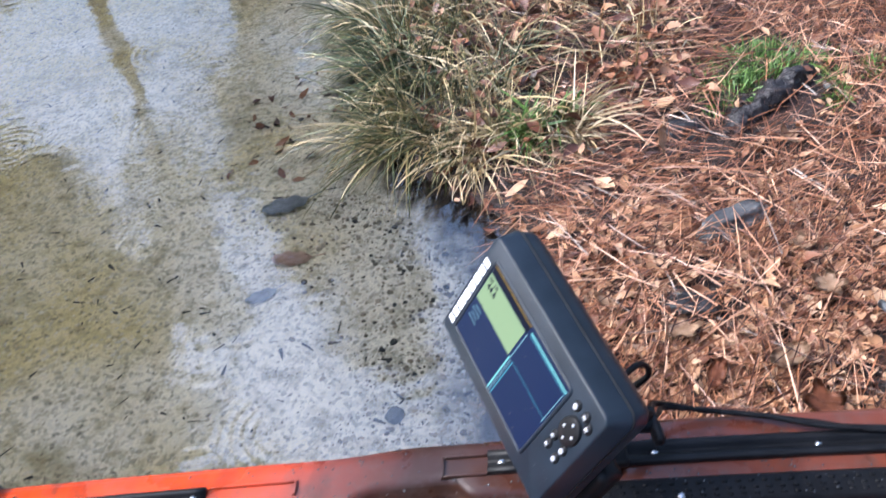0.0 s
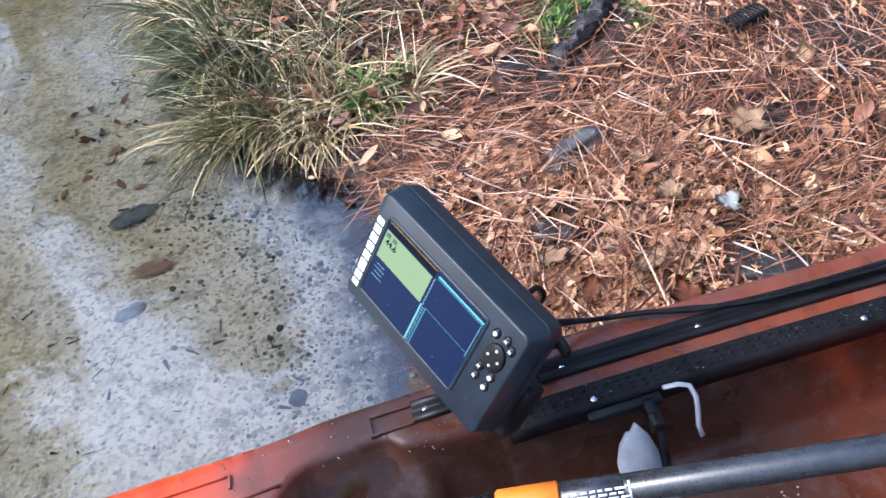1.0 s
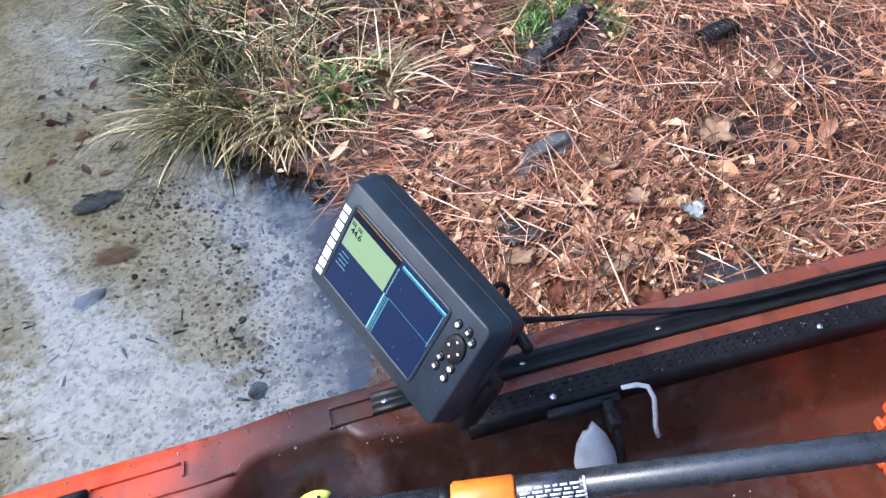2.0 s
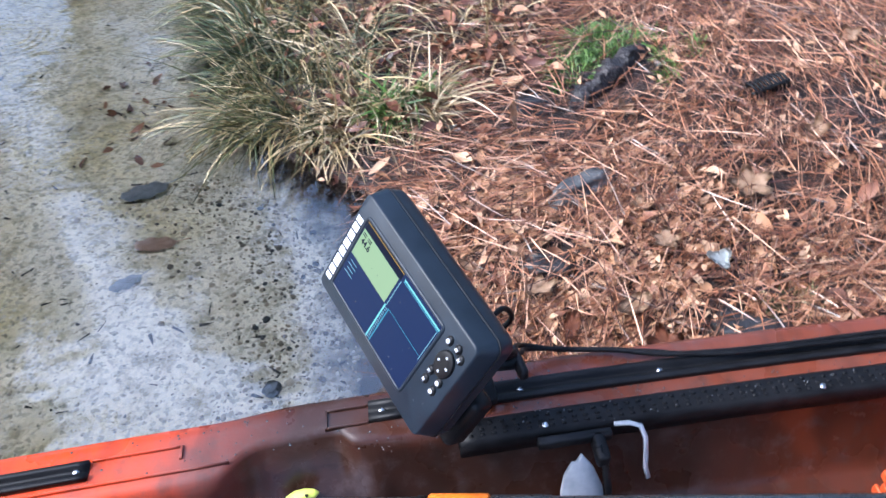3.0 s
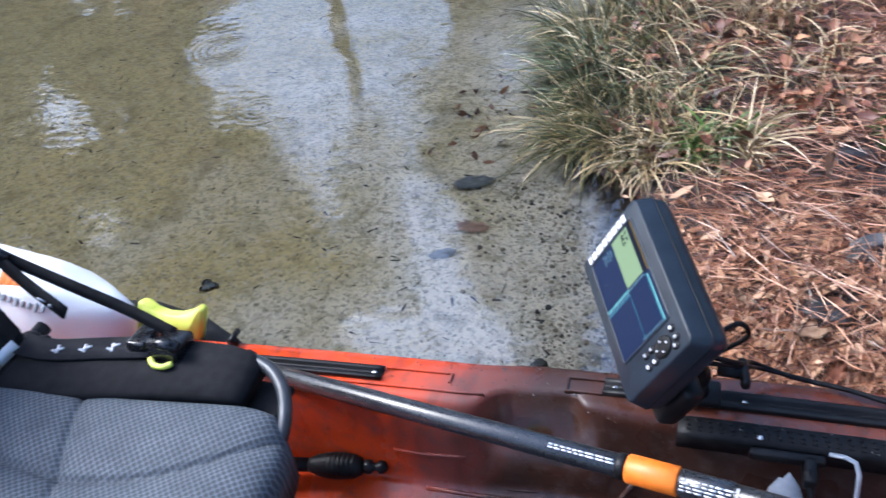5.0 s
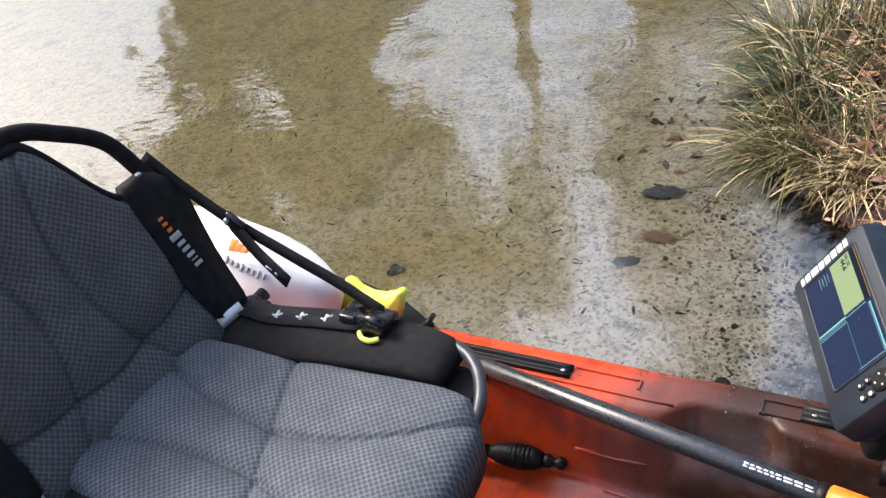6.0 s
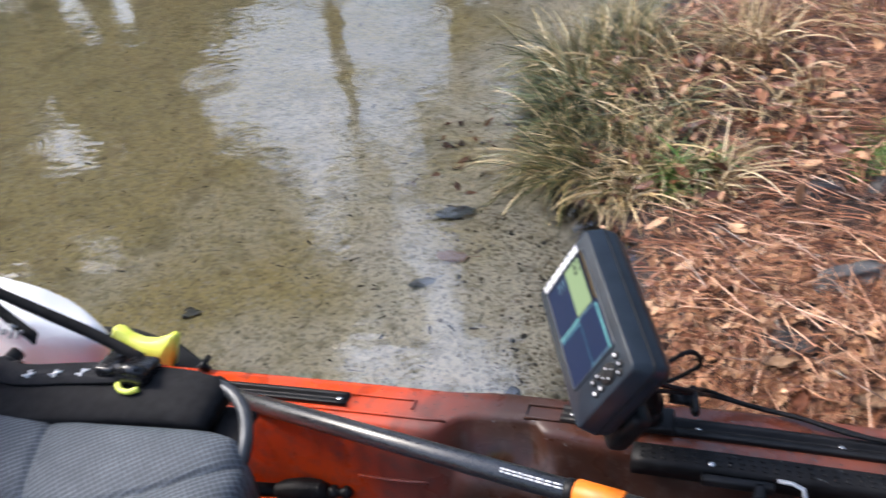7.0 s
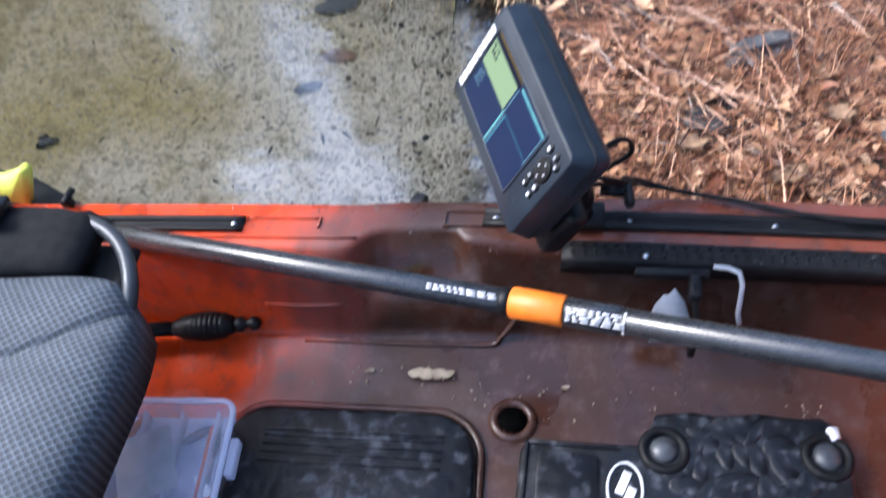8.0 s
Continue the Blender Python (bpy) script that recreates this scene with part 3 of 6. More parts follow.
        part("moulded_rib", bm, M_HULL, kayak)
    bm = bmesh.new()
    tube(bm, curve_pts([(-0.2, -0.123, 0.204), (0.04, -0.105, 0.204), (0.075, -0.095, 0.215), (0.1, -0.075, 0.25)], 14), 0.004, 8)
    part("moulded_rib", bm, M_HULL, kayak)

    # hatch
    hatch = part("hatch_lid", slab(bmesh.new(), 0.335, 0.36, 0.06, 0.02, pose(-0.098, -0.395, 0.178, 0, 0, 4), 0.007, 8), M_WETBLACK, kayak, "black rubber hatch lid with rounded corners")
    bm = bmesh.new()
    for i in range(5):
        box(bm, (0.24, 0.004, 0.004), pose(-0.1, -0.25 - 0.012 * i + (0.004 if i else 0), 0.1985, 0, 0, 4), 0.0015)
    part("hatch_ribs", bm, M_WETBLACK, hatch)
    bm = bmesh.new()
    tube(bm, [Vector(pose(-0.098, -0.395, 0.182, 0, 0, 4) @ Vector((x, y, 0))) for x, y in rounded_rect(0.35, 0.375, 0.066, 8)], 0.006, 8, True)
    part("hatch_rim", bm, M_HULL, kayak)
    return kayak


kayak = build_kayak()


M_KNOB = mat("dull_grey_knob", [(0, (0.02, 0.022, 0.026)), (1, (0.05, 0.054, 0.06))], 50, 0.4, 0.2, 300, dist=0.0004)


def build_console():
    con = thing("console_cover", "black plastic drive-well cover with two knobs on the kayak floor", "cover")
    m = pose(0, 0, 0.18)
    outline = [(0.118, -0.60), (0.118, -0.25), (0.126, -0.236), (0.27, -0.226), (0.276, -0.205), (0.284, -0.182), (0.30, -0.178), (0.33, -0.172), (0.37, -0.176),
               (0.41, -0.164), (0.45, -0.166), (0.49, -0.162), (0.508, -0.175), (0.518, -0.24), (0.53, -0.60)]
    cx, cy = 0.32, -0.4
    rings = []
    for ins, z in ((0, 0), (0, 0.024), (0.015, 0.03), (0.04, 0.031)):
        rings.append([m @ Vector((x + (cx - x) * ins, y + (cy - y) * ins, z)) for x, y in outline])
    part("body", loft(bmesh.new(), rings), M_WETBLACK, con, "textured wet black plastic")
    part("side_panel", slab(bmesh.new(), 0.075, 0.11, 0.008, 0.006, pose(0.178, -0.305, 0.2105), 0.002), M_WETBLACK, con)
    bm = bmesh.new()
    box(bm, (0.115, 0.006, 0.006), pose(0.185, -0.238, 0.212, 0, 0, 2), 0.002)
    box(bm, (0.006, 0.2, 0.006), pose(0.126, -0.34, 0.212), 0.002)
    part("raised_edge", bm, M_WETBLACK, con)
    for x, y in ((0.294, -0.232), (0.487, -0.217)):
        bm = bmesh.new()
        tube(bm, [(x + 0.026 * math.cos(a), y + 0.026 * math.sin(a), 0.212) for a in np.arange(0, 6.28, 0.35)], 0.006, 8, True)
        ring = part("knob_ring", bm, M_RUBBER, con)
        bm = bmesh.new()
        ball(bm, 0.017, pose(x, y, 0.212) @ Matrix.Diagonal((1, 1, 0.55, 1)))
        part("knob", bm, M_KNOB, con, "dull grey knob")
    bm = bmesh.new()
    ball(bm, 0.014, Matrix.Diagonal((1.5, 1.1, 0.16, 1)), 10, 6)
    first = part("relief_bump", bm, M_WETBLACK, con)
    for i in range(40):
        a, r = random.uniform(0, 6.28), random.uniform(0, 1) ** 0.5
        x, y = 0.39 + 0.085 * r * math.cos(a), -0.26 + 0.075 * r * math.sin(a)
        o = first if i == 0 else new("relief_bump", first.data)
        o.parent = con
        o.matrix_local = pose(x, y, 0.2105, 0, 0, random.uniform(0, 180)) @ Matrix.Diagonal((random.uniform(0.7, 1.4), random.uniform(0.6, 1.1), 1, 1))
    bm = bmesh.new()
    tube(bm, [(0.248 + 0.021 * math.cos(a), -0.288 + 0.034 * math.sin(a), 0.2125) for a in np.arange(0, 6.28, 0.25)], 0.0018, 6, True)
    part("badge_ring", bm, M_WHITE, con, "white oval badge outline")
    bm = bmesh.new()
    box(bm, (0.011, 0.03, 0.002), pose(0.246, -0.28, 0.2118, 0, 0, -20), 0.0008)
    box(bm, (0.011, 0.026, 0.002), pose(0.253, -0.297, 0.2118, 0, 0, -20), 0.0008)
    part("badge_mark", bm, M_WHITE, con)
    bm = bmesh.new()
    box(bm, (0.014, 0.018, 0.01), pose(0.497, -0.187, 0.214, 10, 20, 15), 0.003)
    part("tab", bm, M_WHITE, con, "small white tab")
    return con


build_console()


def build_mud():
    """Dried mud and grit on the cockpit floor."""
    rs = random.Random(5)
    bm = bmesh.new()
    for x, y, r in ((-0.10, -0.155, 0.006), (-0.035, -0.151, 0.011), (-0.02, -0.152, 0.012), (-0.005, -0.15, 0.012), (0.008, -0.15, 0.009), (0.17, -0.15, 0.005)):
        ball(bm, r, pose(x, y, 0.196 - (abs(y) - 0.15) * 0.35, 12, 0, rs.uniform(-20, 20)) @ Matrix.Diagonal((1, 0.62, 0.06, 1)), 14, 6)
    for i in range(90):
        x, y = rs.uniform(-0.2, 0.5), rs.uniform(-0.215, -0.14)
        ball(bm, rs.uniform(0.0008, 0.0021), pose(x, y, 0.1965 - (abs(y) - 0.14) * 0.33), 6, 4)
    for v in bm.verts:
        v.co += Vector((noise.noise(v.co * 90), noise.noise(v.co * 90 + Vector((4, 0, 0))), 0)) * 0.004
    ob = part("dried_mud", bm, M_MUD)
    tagged(ob, "pale dried mud and grit on the cockpit floor", "mud", kind="stuff")


M_MUD = mat("pale_dried_mud", [(0, (0.16, 0.12, 0.08)), (1, (0.32, 0.27, 0.2))], 60, 0.8, 0.6, 200, dist=0.001)
build_mud()


# ---- paddle ----
def build_paddle():
    A, B = Vector((-0.354, -0.099, 0.378)), Vector((0.131, -0.193, 0.45))
    d = (B - A).normalized()
    base = Matrix.Translation(B) @ d.to_track_quat("X", "Z").to_matrix().to_4x4()
    pad = thing("paddle", "two-piece paddle with dark carbon shaft and orange ferrule band", "paddle", m=base)

    def seg(x0, x1, r0, r1, mat_, name, label=""):
        bm = bmesh.new()
        n = 24
        e = 0.002
        rings = []
        for x, r in ((x0, r0 - e), (x0 + e, r0), (x1 - e, r1), (x1, r1 - e)):
            rings.append([(x, r * math.cos(6.2832 * i / n), r * math.sin(6.2832 * i / n)) for i in range(n)])
        return part(name, loft(bm, rings), mat_, pad, label)
    seg(-0.62, -0.033, 0.0142, 0.0142, M_SHAFT, "shaft", "dark grey carbon shaft")
    seg(0.028, 0.62, 0.0142, 0.0142, M_SHAFT, "shaft", "dark grey carbon shaft")
    seg(-0.042, -0.030, 0.0158, 0.0158, M_BLACKPL, "collar")
    seg(-0.030, 0.030, 0.0172, 0.0172, M_ORANGEBAND, "band", "orange ferrule band")
    seg(0.030, 0.09, 0.0156, 0.0156, M_SHAFT, "ferrule")

    def print_bars(x0, x1, a0, rows, r, label):
        bm = bmesh.new()
        rs = random.Random(4)
        for k in range(rows):
            x = x0
            while x < x1:
                w = rs.uniform(0.004, 0.011)
                a = a0 + k * 0.26
                box(bm, (w, 0.0022, 0.0006), pose(x + w / 2, -r * math.sin(a), r * math.cos(a), math.degrees(a), 0, 0))
                x += w + 0.0022
        part("printed_text", bm, M_WHITE, pad, label)["kind"] = "stuff"
    print_bars(0.034, 0.088, 0.35, 4, 0.0159, "white printed lines")
    print_bars(-0.125, -0.045, 0.3, 2, 0.0145, "white printed lettering bars")
    bm = bmesh.new()
    for i in range(9):
        a = 0.05 + i * 0.22
        box(bm, (0.0022, 0.0034, 0.0006), pose(0.094, -0.0145 * math.sin(a), 0.0145 * math.cos(a), math.degrees(a), 0, 0))
    part("ring_mark", bm, M_WHITE, pad)
    for s in (-1, 1):
        bm = bmesh.new()
        rings = []
        for t, w in ((0, 0.014), (0.08, 0.04), (0.2, 0.075), (0.33, 0.085), (0.43, 0.07), (0.47, 0.03)):
            x = s * (0.6 + t)
            rings.append([(x, w * math.cos(q), 0.006 * math.sin(q) * (1 + 3 * (t < 0.05))) for q in np.arange(0, 6.28, 0.4)])
        part("blade", loft(bm, rings), M_BLACKPL, pad, "black paddle blade")
    return pad


build_paddle()


# ---- fish finder ----
def build_fish_finder():
    u, v = Vector((0.087, -0.1905, -0.038)).normalized(), Vector((0.059, 0.0145, 0.116))
    v = (v - u * v.dot(u)).normalized()
    n = u.cross(v)
    base = Matrix((u, v, n)).transposed().to_4x4()
    base.translation = (0.0815, -0.034, 0.568)
    ff = thing("fish_finder", "charcoal grey fish finder with lit colour screen facing the seat", "fish finder", m=base)
    W, H = 0.213, 0.131
    rings = []
    for dw, dh, r, z in ((-0.03, -0.03, 0.008, -0.058), (-0.008, -0.008, 0.010, -0.056), (0.008, 0.008, 0.012, -0.044), (0.011, 0.011, 0.013, -0.040), (0.012, 0.012, 0.013, -0.0225),
                         (0.011, 0.011, 0.0125, -0.0205), (0.001, 0.001, 0.009, -0.0022), (-0.0008, -0.0008, 0.008, -0.0006), (-0.003, -0.003, 0.007, 0)):
        rings.append([(x, y, z) for x, y in rounded_rect(W + dw, H + dh, r, 6)])
    part("housing", loft(bmesh.new(), rings), M_UNIT, ff, "charcoal plastic housing beaded with rain")
    # parting line round the rim
    bm = bmesh.new()
    tube(bm, [(x, y, -0.0245) for x, y in rounded_rect(W + 0.0125, H + 0.0125, 0.0132, 6)], 0.0009, 6, True)
    part("seam", bm, M_BLACKPL, ff)
    # frame of the screen
    bm = bmesh.new()
    u0, u1, v0, v1 = -0.086, 0.0605, -0.047, 0.0455
    cx, cy, w, h = (u0 + u1) / 2, (v0 + v1) / 2, u1 - u0, v1 - v0
    rings = []
    for e, z in ((0.004, 0.0), (0.0035, 0.0014), (0.001, 0.0016), (0.0, 0.0006), (0.0, 0.0002)):
        rings.append([(cx + x, cy + y, z) for x, y in rounded_rect(w + 2 * e, h + 2 * e, 0.002 + e, 3)])
    part("bezel", loft(bm, rings, False, False), M_UNIT, ff)

    def pane(name, a0, a1, b0, b1, z, material, parent, label=""):
        bm = bmesh.new()
        box(bm, (a1 - a0, b1 - b0, 0.0002), pose((a0 + a1) / 2, (b0 + b1) / 2, z))
        return part(name, bm, material, parent, label, False)
    scr = pane("screen", u0, u1, v0, v1, 0.0005, M_SCR, ff, "lit navy blue display")
    pane("top_bar", u0 + 0.001, -0.010, 0.0355, v1, 0.0008, M_SCRDARK, scr)
    pane("alert_line", u0 + 0.001, -0.010, 0.0435, 0.0445, 0.0011, M_SCRORANGE, scr)
    pane("data_panel", u0 + 0.001, -0.013, 0.0005, 0.0345, 0.0008, M_SCRGREEN, scr, "pale green data panel")
    pane("surface_line", -0.006, 0.060, 0.0395, 0.0415, 0.0008, M_SCRCYAN, scr, "bright cyan surface line")
    pane("surface_line", -0.006, 0.060, 0.0375, 0.0385, 0.0008, M_SCRTEAL, scr)
    pane("divider", -0.0115, -0.0095, v0, 0.001, 0.0008, M_SCRCYAN, scr)
    pane("divider", -0.0045, -0.003, v0, 0.001, 0.0008, M_SCRTEAL, scr)
    pane("cursor_line", -0.003, 0.06, 0.0004, 0.0009, 0.0008, M_SCRTEAL, scr)
    bm = bmesh.new()
    for i in range(15):
        box(bm, (0.003, 0.0011, 0.0002), pose(-0.007, v0 + 0.002 + i * 0.0031, 0.0008))
    part("scale_ticks", bm, M_SCRTICK, scr)["kind"] = "stuff"
    bm = bmesh.new()
    for i in range(13):
        box(bm, (0.0012, 0.0022, 0.0002), pose(-0.0085 - 0.0005 * (i % 2), 0.003 + i * 0.0026, 0.0011))
        box(bm, (0.0012, 0.0022, 0.0002), pose(0.0585, -0.002 + i * 0.0031, 0.0008))
    part("scale_ticks", bm, M_SCRTICK, scr)["kind"] = "stuff"
    bm = bmesh.new()
    for i, (a, b) in enumerate(((-0.083, 0.031), (-0.083, 0.0285), (-0.073, 0.031), (-0.073, 0.0285))):
        box(bm, (0.007, 0.0012, 0.0002), pose(a + 0.003, b, 0.0011))
    part("caption_bars", bm, M_SCRDARK, scr)
    bm = bmesh.new()
    for i in range(4):
        box(bm, (0.012 + 0.004 * (i % 2), 0.0009, 0.0002), pose(-0.074, -0.006 - 0.005 * i, 0.0008))
    part("caption_bars", bm, M_SCRTICK, scr)
    cu = bpy.data.curves.new("reading", "FONT")
    cu.body = "44.6"
    cu.size = 0.0098
    cu.extrude = 0.0001
    cu.offset = 0.0002
    tx = new("reading", cu)
    tx.data.materials.append(M_SCRDARK)
    tx.parent = scr
    tx.matrix_local = pose(-0.081, 0.0195, 0.0012)
    # brand strip: plain white bars standing for letters
    bm = bmesh.new()
    rs = random.Random(2)
    y = -0.052
    for i, hgt in enumerate((0.009, 0.0115, 0.0155, 0.0115, 0.0115, 0.012, 0.011, 0.0095)):
        box(bm, (0.0102, hgt - 0.0024, 0.0006), pose(-0.0972, y + hgt / 2, 0.0004), 0.0002)
        y += hgt
    part("brand_bars", bm, M_WHITE, ff, "row of white brand bars")["kind"] = "stuff"
    # keypad
    bm = bmesh.new()
    rings = []
    for r, z in ((0.0150, 0.0), (0.0146, 0.0022), (0.0132, 0.0032), (0.006, 0.0026), (0.0004, 0.0026)):
        rings.append([(0.0855 + r * 0.82 * math.cos(q), 0.0225 + r * 1.05 * math.sin(q), z) for q in np.arange(0, 6.28, 0.3)])
    dp = part("direction_pad", loft(bm, rings), M_BLACKPL, ff)
    for dx, dy in ((0.0065, 0), (-0.0065, 0), (0, 0.009), (0, -0.009)):
        bm = bmesh.new()
        box(bm, (0.0024, 0.0024, 0.0006), pose(0.0855 + dx, 0.0225 + dy, 0.0033, 0, 0, 45))
        part("arrow", bm, M_WHITE, dp)
    for x, y, big in ((0.0753, 0.0445, 1), (0.0883, 0.0468, 0), (0.0965, 0.0415, 0), (0.0770, 0.0038, 0), (0.0775, -0.0083, 0), (0.0926, 0.0030, 1), (0.0918, -0.0100, 1)):
        bm = bmesh.new()
        ball(bm, 0.0052, pose(x, y, 0.0004) @ Matrix.Diagonal((0.9, 1.1, 0.5, 1)), 14, 8)
        b = part("button", bm, M_BLACKPL, ff)
        bm = bmesh.new()
        if big:
            cyl(bm, 0.0026, 0.0024, 0.0006, pose(x, y, 0.0031), 12)
        else:
            box(bm, (0.0044, 0.0012, 0.0006), pose(x, y, 0.0031, 0, 0, 30))
            box(bm, (0.0012, 0.0044, 0.0006), pose(x, y, 0.0031, 0, 0, 30))
        part("button_icon", bm, M_WHITE, b)
    # raindrops clinging to the housing
    bm = bmesh.new()
    for i in range(70):
        x, y = rs.uniform(-0.1, 0.1), rs.uniform(-0.062, 0.062)
        if u0 - 0.004 < x < u1 + 0.003 and v0 - 0.004 < y < v1 + 0.004 and i % 3:
            continue
        ball(bm, rs.uniform(0.0004, 0.0009), pose(x, y, 0.0006) @ Matrix.Diagonal((1, 1.3, 0.5, 1)), 8, 5)
    part("raindrops", bm, M_DROP, ff, "clear raindrops")["kind"] = "stuff"

    # bracket and ball mount below
    mount = thing("fish_finder_mount", "black ball-and-arm mount clamped to the kayak rail", "mount")
    foot = Vector((0.165, 0.0, 0.37))
    back = Vector(base @ Vector((0.01, 0.0, -0.062)))
    bm = bmesh.new()
    box(bm, (0.07, 0.04, 0.014), pose(foot.x, foot.y, 0.3745, 0, 0, 4), 0.004)
    cyl(bm, 0.02, 0.016, 0.02, pose(foot.x, foot.y, 0.391))
    part("foot", bm, M_BLACKPL, mount)
    bm = bmesh.new()
    ball(bm, 0.02, Matrix.Translation(foot + Vector((0, 0, 0.04))))
    part("ball_joint", bm, M_RUBBER, mount)
    bm = bmesh.new()
    top = back - n * 0.02
    tube(bm, curve_pts([foot + Vector((0, 0, 0.035)), foot * 0.5 + top * 0.5 + Vector((0, 0, 0.01)), top], 10), 0.019, 14, False, 0.8)
    part("arm", bm, M_BLACKPL, mount)
    bm = bmesh.new()
    cyl(bm, 0.008, 0.008, 0.03, pose(0.205, -0.012, 0.44, 0, 90, 0))
    box(bm, (0.012, 0.045, 0.016), pose(0.222, -0.012, 0.44, 0, 0, 10), 0.005)
    part("clamp_knob", bm, M_BLACKPL, mount)
    part("bracket", slab(bmesh.new(), 0.12, 0.06, 0.012, 0.016, base @ pose(0.01, 0.0, -0.073), 0.004), M_BLACKPL, mount)
    bm = bmesh.new()
    box(bm, (0.012, 0.1, 0.03), base @ pose(0.085, -0.01, -0.06), 0.005)
    box(bm, (0.05, 0.07, 0.03), base @ pose(0.09, -0.06, -0.07), 0.008)
    part("yoke", bm, M_BLACKPL, mount)
    return ff


M_SCR = glow("screen_navy", (0.022, 0.04, 0.115), 0.26)
M_SCRDARK = glow("screen_dark", (0.01, 0.018, 0.05), 0.17)
M_SCRGREEN = glow("screen_green", (0.42, 0.56, 0.30), 0.27)
M_SCRCYAN = glow("screen_cyan", (0.25, 0.62, 0.6), 0.36)
M_SCRTEAL = glow("screen_teal", (0.07, 0.25, 0.33), 0.4)
M_SCRTICK = glow("screen_ticks", (0.2, 0.36, 0.42), 0.35)
M_SCRORANGE = glow("screen_orange", (0.55, 0.33, 0.06), 0.24)
M_DROP = mat("water_drop", [(0, (0.03, 0.032, 0.036)), (1, (0.07, 0.075, 0.08))], 50, 0.08, 0, 100, rough_var=0.03, spec=1.0)
build_fish_finder()


def build_gunwale_drops():
    rs = random.Random(12)
    bm = bmesh.new()
    for i in range(220):
        x = rs.uniform(-0.32, 0.75)
        s = rs.choice((rs.uniform(0.014, 0.024), rs.uniform(0.053, 0.067), rs.uniform(0.014, 0.066) if x < -0.01 else rs.uniform(0.07, 0.1)))
        z = 0.3638 if s > 0.068 and x > 0.15 else 0.3602
        ball(bm, rs.uniform(0.0006, 0.0017), pose(x, y_rim(x) - s, z) @ Matrix.Diagonal((1, 1, 0.45, 1)), 7, 4)
    ob = part("rain_spatter", bm, M_DROP, kayak, "clear raindrops on the gunwale")
    ob["kind"] = "stuff"


build_gunwale_drops()


def build_cables():
    c1 = [(0.165, -0.045, 0.50), (0.215, -0.01, 0.455), (0.235, 0.045, 0.40), (0.29, 0.058, 0.369), (0.36, 0.046, 0.372), (0.43, 0.030, 0.373), (0.55, 0.028, 0.372), (0.72, 0.034, 0.372), (0.98, 0.034, 0.372)]
    c2 = [(0.17, -0.05, 0.49), (0.225, 0.0, 0.44), (0.25, 0.05, 0.385), (0.33, 0.055, 0.3665), (0.40, 0.040, 0.371), (0.5, 0.023, 0.3725), (0.7, 0.026, 0.3725), (0.98, 0.028, 0.372)]
    for c, r in ((c1, 0.0035), (c2, 0.003)):
        ob = part("power_cable", tube(bmesh.new(), curve_pts(c, 60), r, 8), M_RUBBER)
        tagged(ob, "black rubber cable from the fish finder along the rail", "cable", "cables")
    bm = bmesh.new()
    tube(bm, curve_pts([(0.175, 0.005, 0.475), (0.21, 0.04, 0.475), (0.225, 0.05, 0.445), (0.2, 0.045, 0.42), (0.17, 0.02, 0.42)], 20), 0.0035, 8)
    tagged(part("power_cable", bm, M_RUBBER), "black cable looped behind the fish finder", "cable", "cables")


build_cables()


M_PALE = mat("weathered_white_plastic", [(0, (0.3, 0.32, 0.35)), (1, (0.42, 0.44, 0.47))], 60, 0.45, 0.15, 300, dist=0.0004)


# ---- hook, clip and small gear along the edge strip ----
def build_clip():
    c = thing("tool_clip", "black bracket holding a pale grey plate inside the kayak wall", "clip")
    bm = bmesh.new()
    box(bm, (0.09, 0.012, 0.014), pose(0.285, -0.064, 0.353, 0, 0, 3), 0.003)
    box(bm, (0.016, 0.04, 0.02), pose(0.312, -0.079, 0.35), 0.004)
    strap(bm, [(0.308, -0.082, 0.36), (0.316, -0.098, 0.335), (0.322, -0.108, 0.29), (0.322, -0.112, 0.25)], 0.014, 0.008, (0, 1, 0.2))
    part("bracket", bm, M_BLACKPL, c)
    bm = bmesh.new()
    o = [(-0.026, -0.045), (-0.029, -0.015), (-0.024, 0.008), (-0.014, 0.024), (-0.009, 0.023), (-0.002, 0.034), (0.012, 0.014), (0.022, -0.014), (0.026, -0.05)]
    m = pose(0.292, -0.096, 0.318, 68, 0, 4)
    loft(bm, [[m @ Vector((x * s, y * s, z)) for x, y in o] for s, z in ((0.96, -0.004), (1, -0.002), (1, 0.002), (0.96, 0.004))])
    part("plate", bm, M_GREYPL, c, "pale grey plate")
    h = thing("gear_hook", "white plastic hook hanging over the kayak's inner edge", "hook")
    bm = bmesh.new()
    strap(bm, [(0.332, -0.058, 0.366), (0.35, -0.06, 0.368), (0.362, -0.064, 0.366), (0.367, -0.074, 0.355), (0.368, -0.083, 0.335), (0.369, -0.088, 0.315), (0.374, -0.093, 0.298)], 0.0055, 0.003, (1, 0.3, 0))
    part("hook_strip", bm, M_PALE, h)


build_clip()


def build_lure():
    lu = thing("fishing_lure", "small bright yellow lure lying in the hand recess", "lure")
    m = pose(-0.038, -0.077, 0.31, 0, -6, 8)
    bm = bmesh.new()
    rings = [[m @ Vector((x, r * math.cos(q), r * 0.8 * math.sin(q))) for q in np.arange(0, 6.28, 0.4)] for x, r in ((-0.024, 0.001), (-0.018, 0.006), (-0.008, 0.0095), (0.004, 0.0095), (0.014, 0.006), (0.02, 0.001))]
    part("lure_body", loft(bm, rings), M_YELLOW, lu)
    bm = bmesh.new()
    for x in (-0.01, 0.006):
        ball(bm, 0.0022, m @ pose(x, -0.004, 0.0072), 8, 6)
    part("eye_spot", bm, M_BLACKPL, lu)


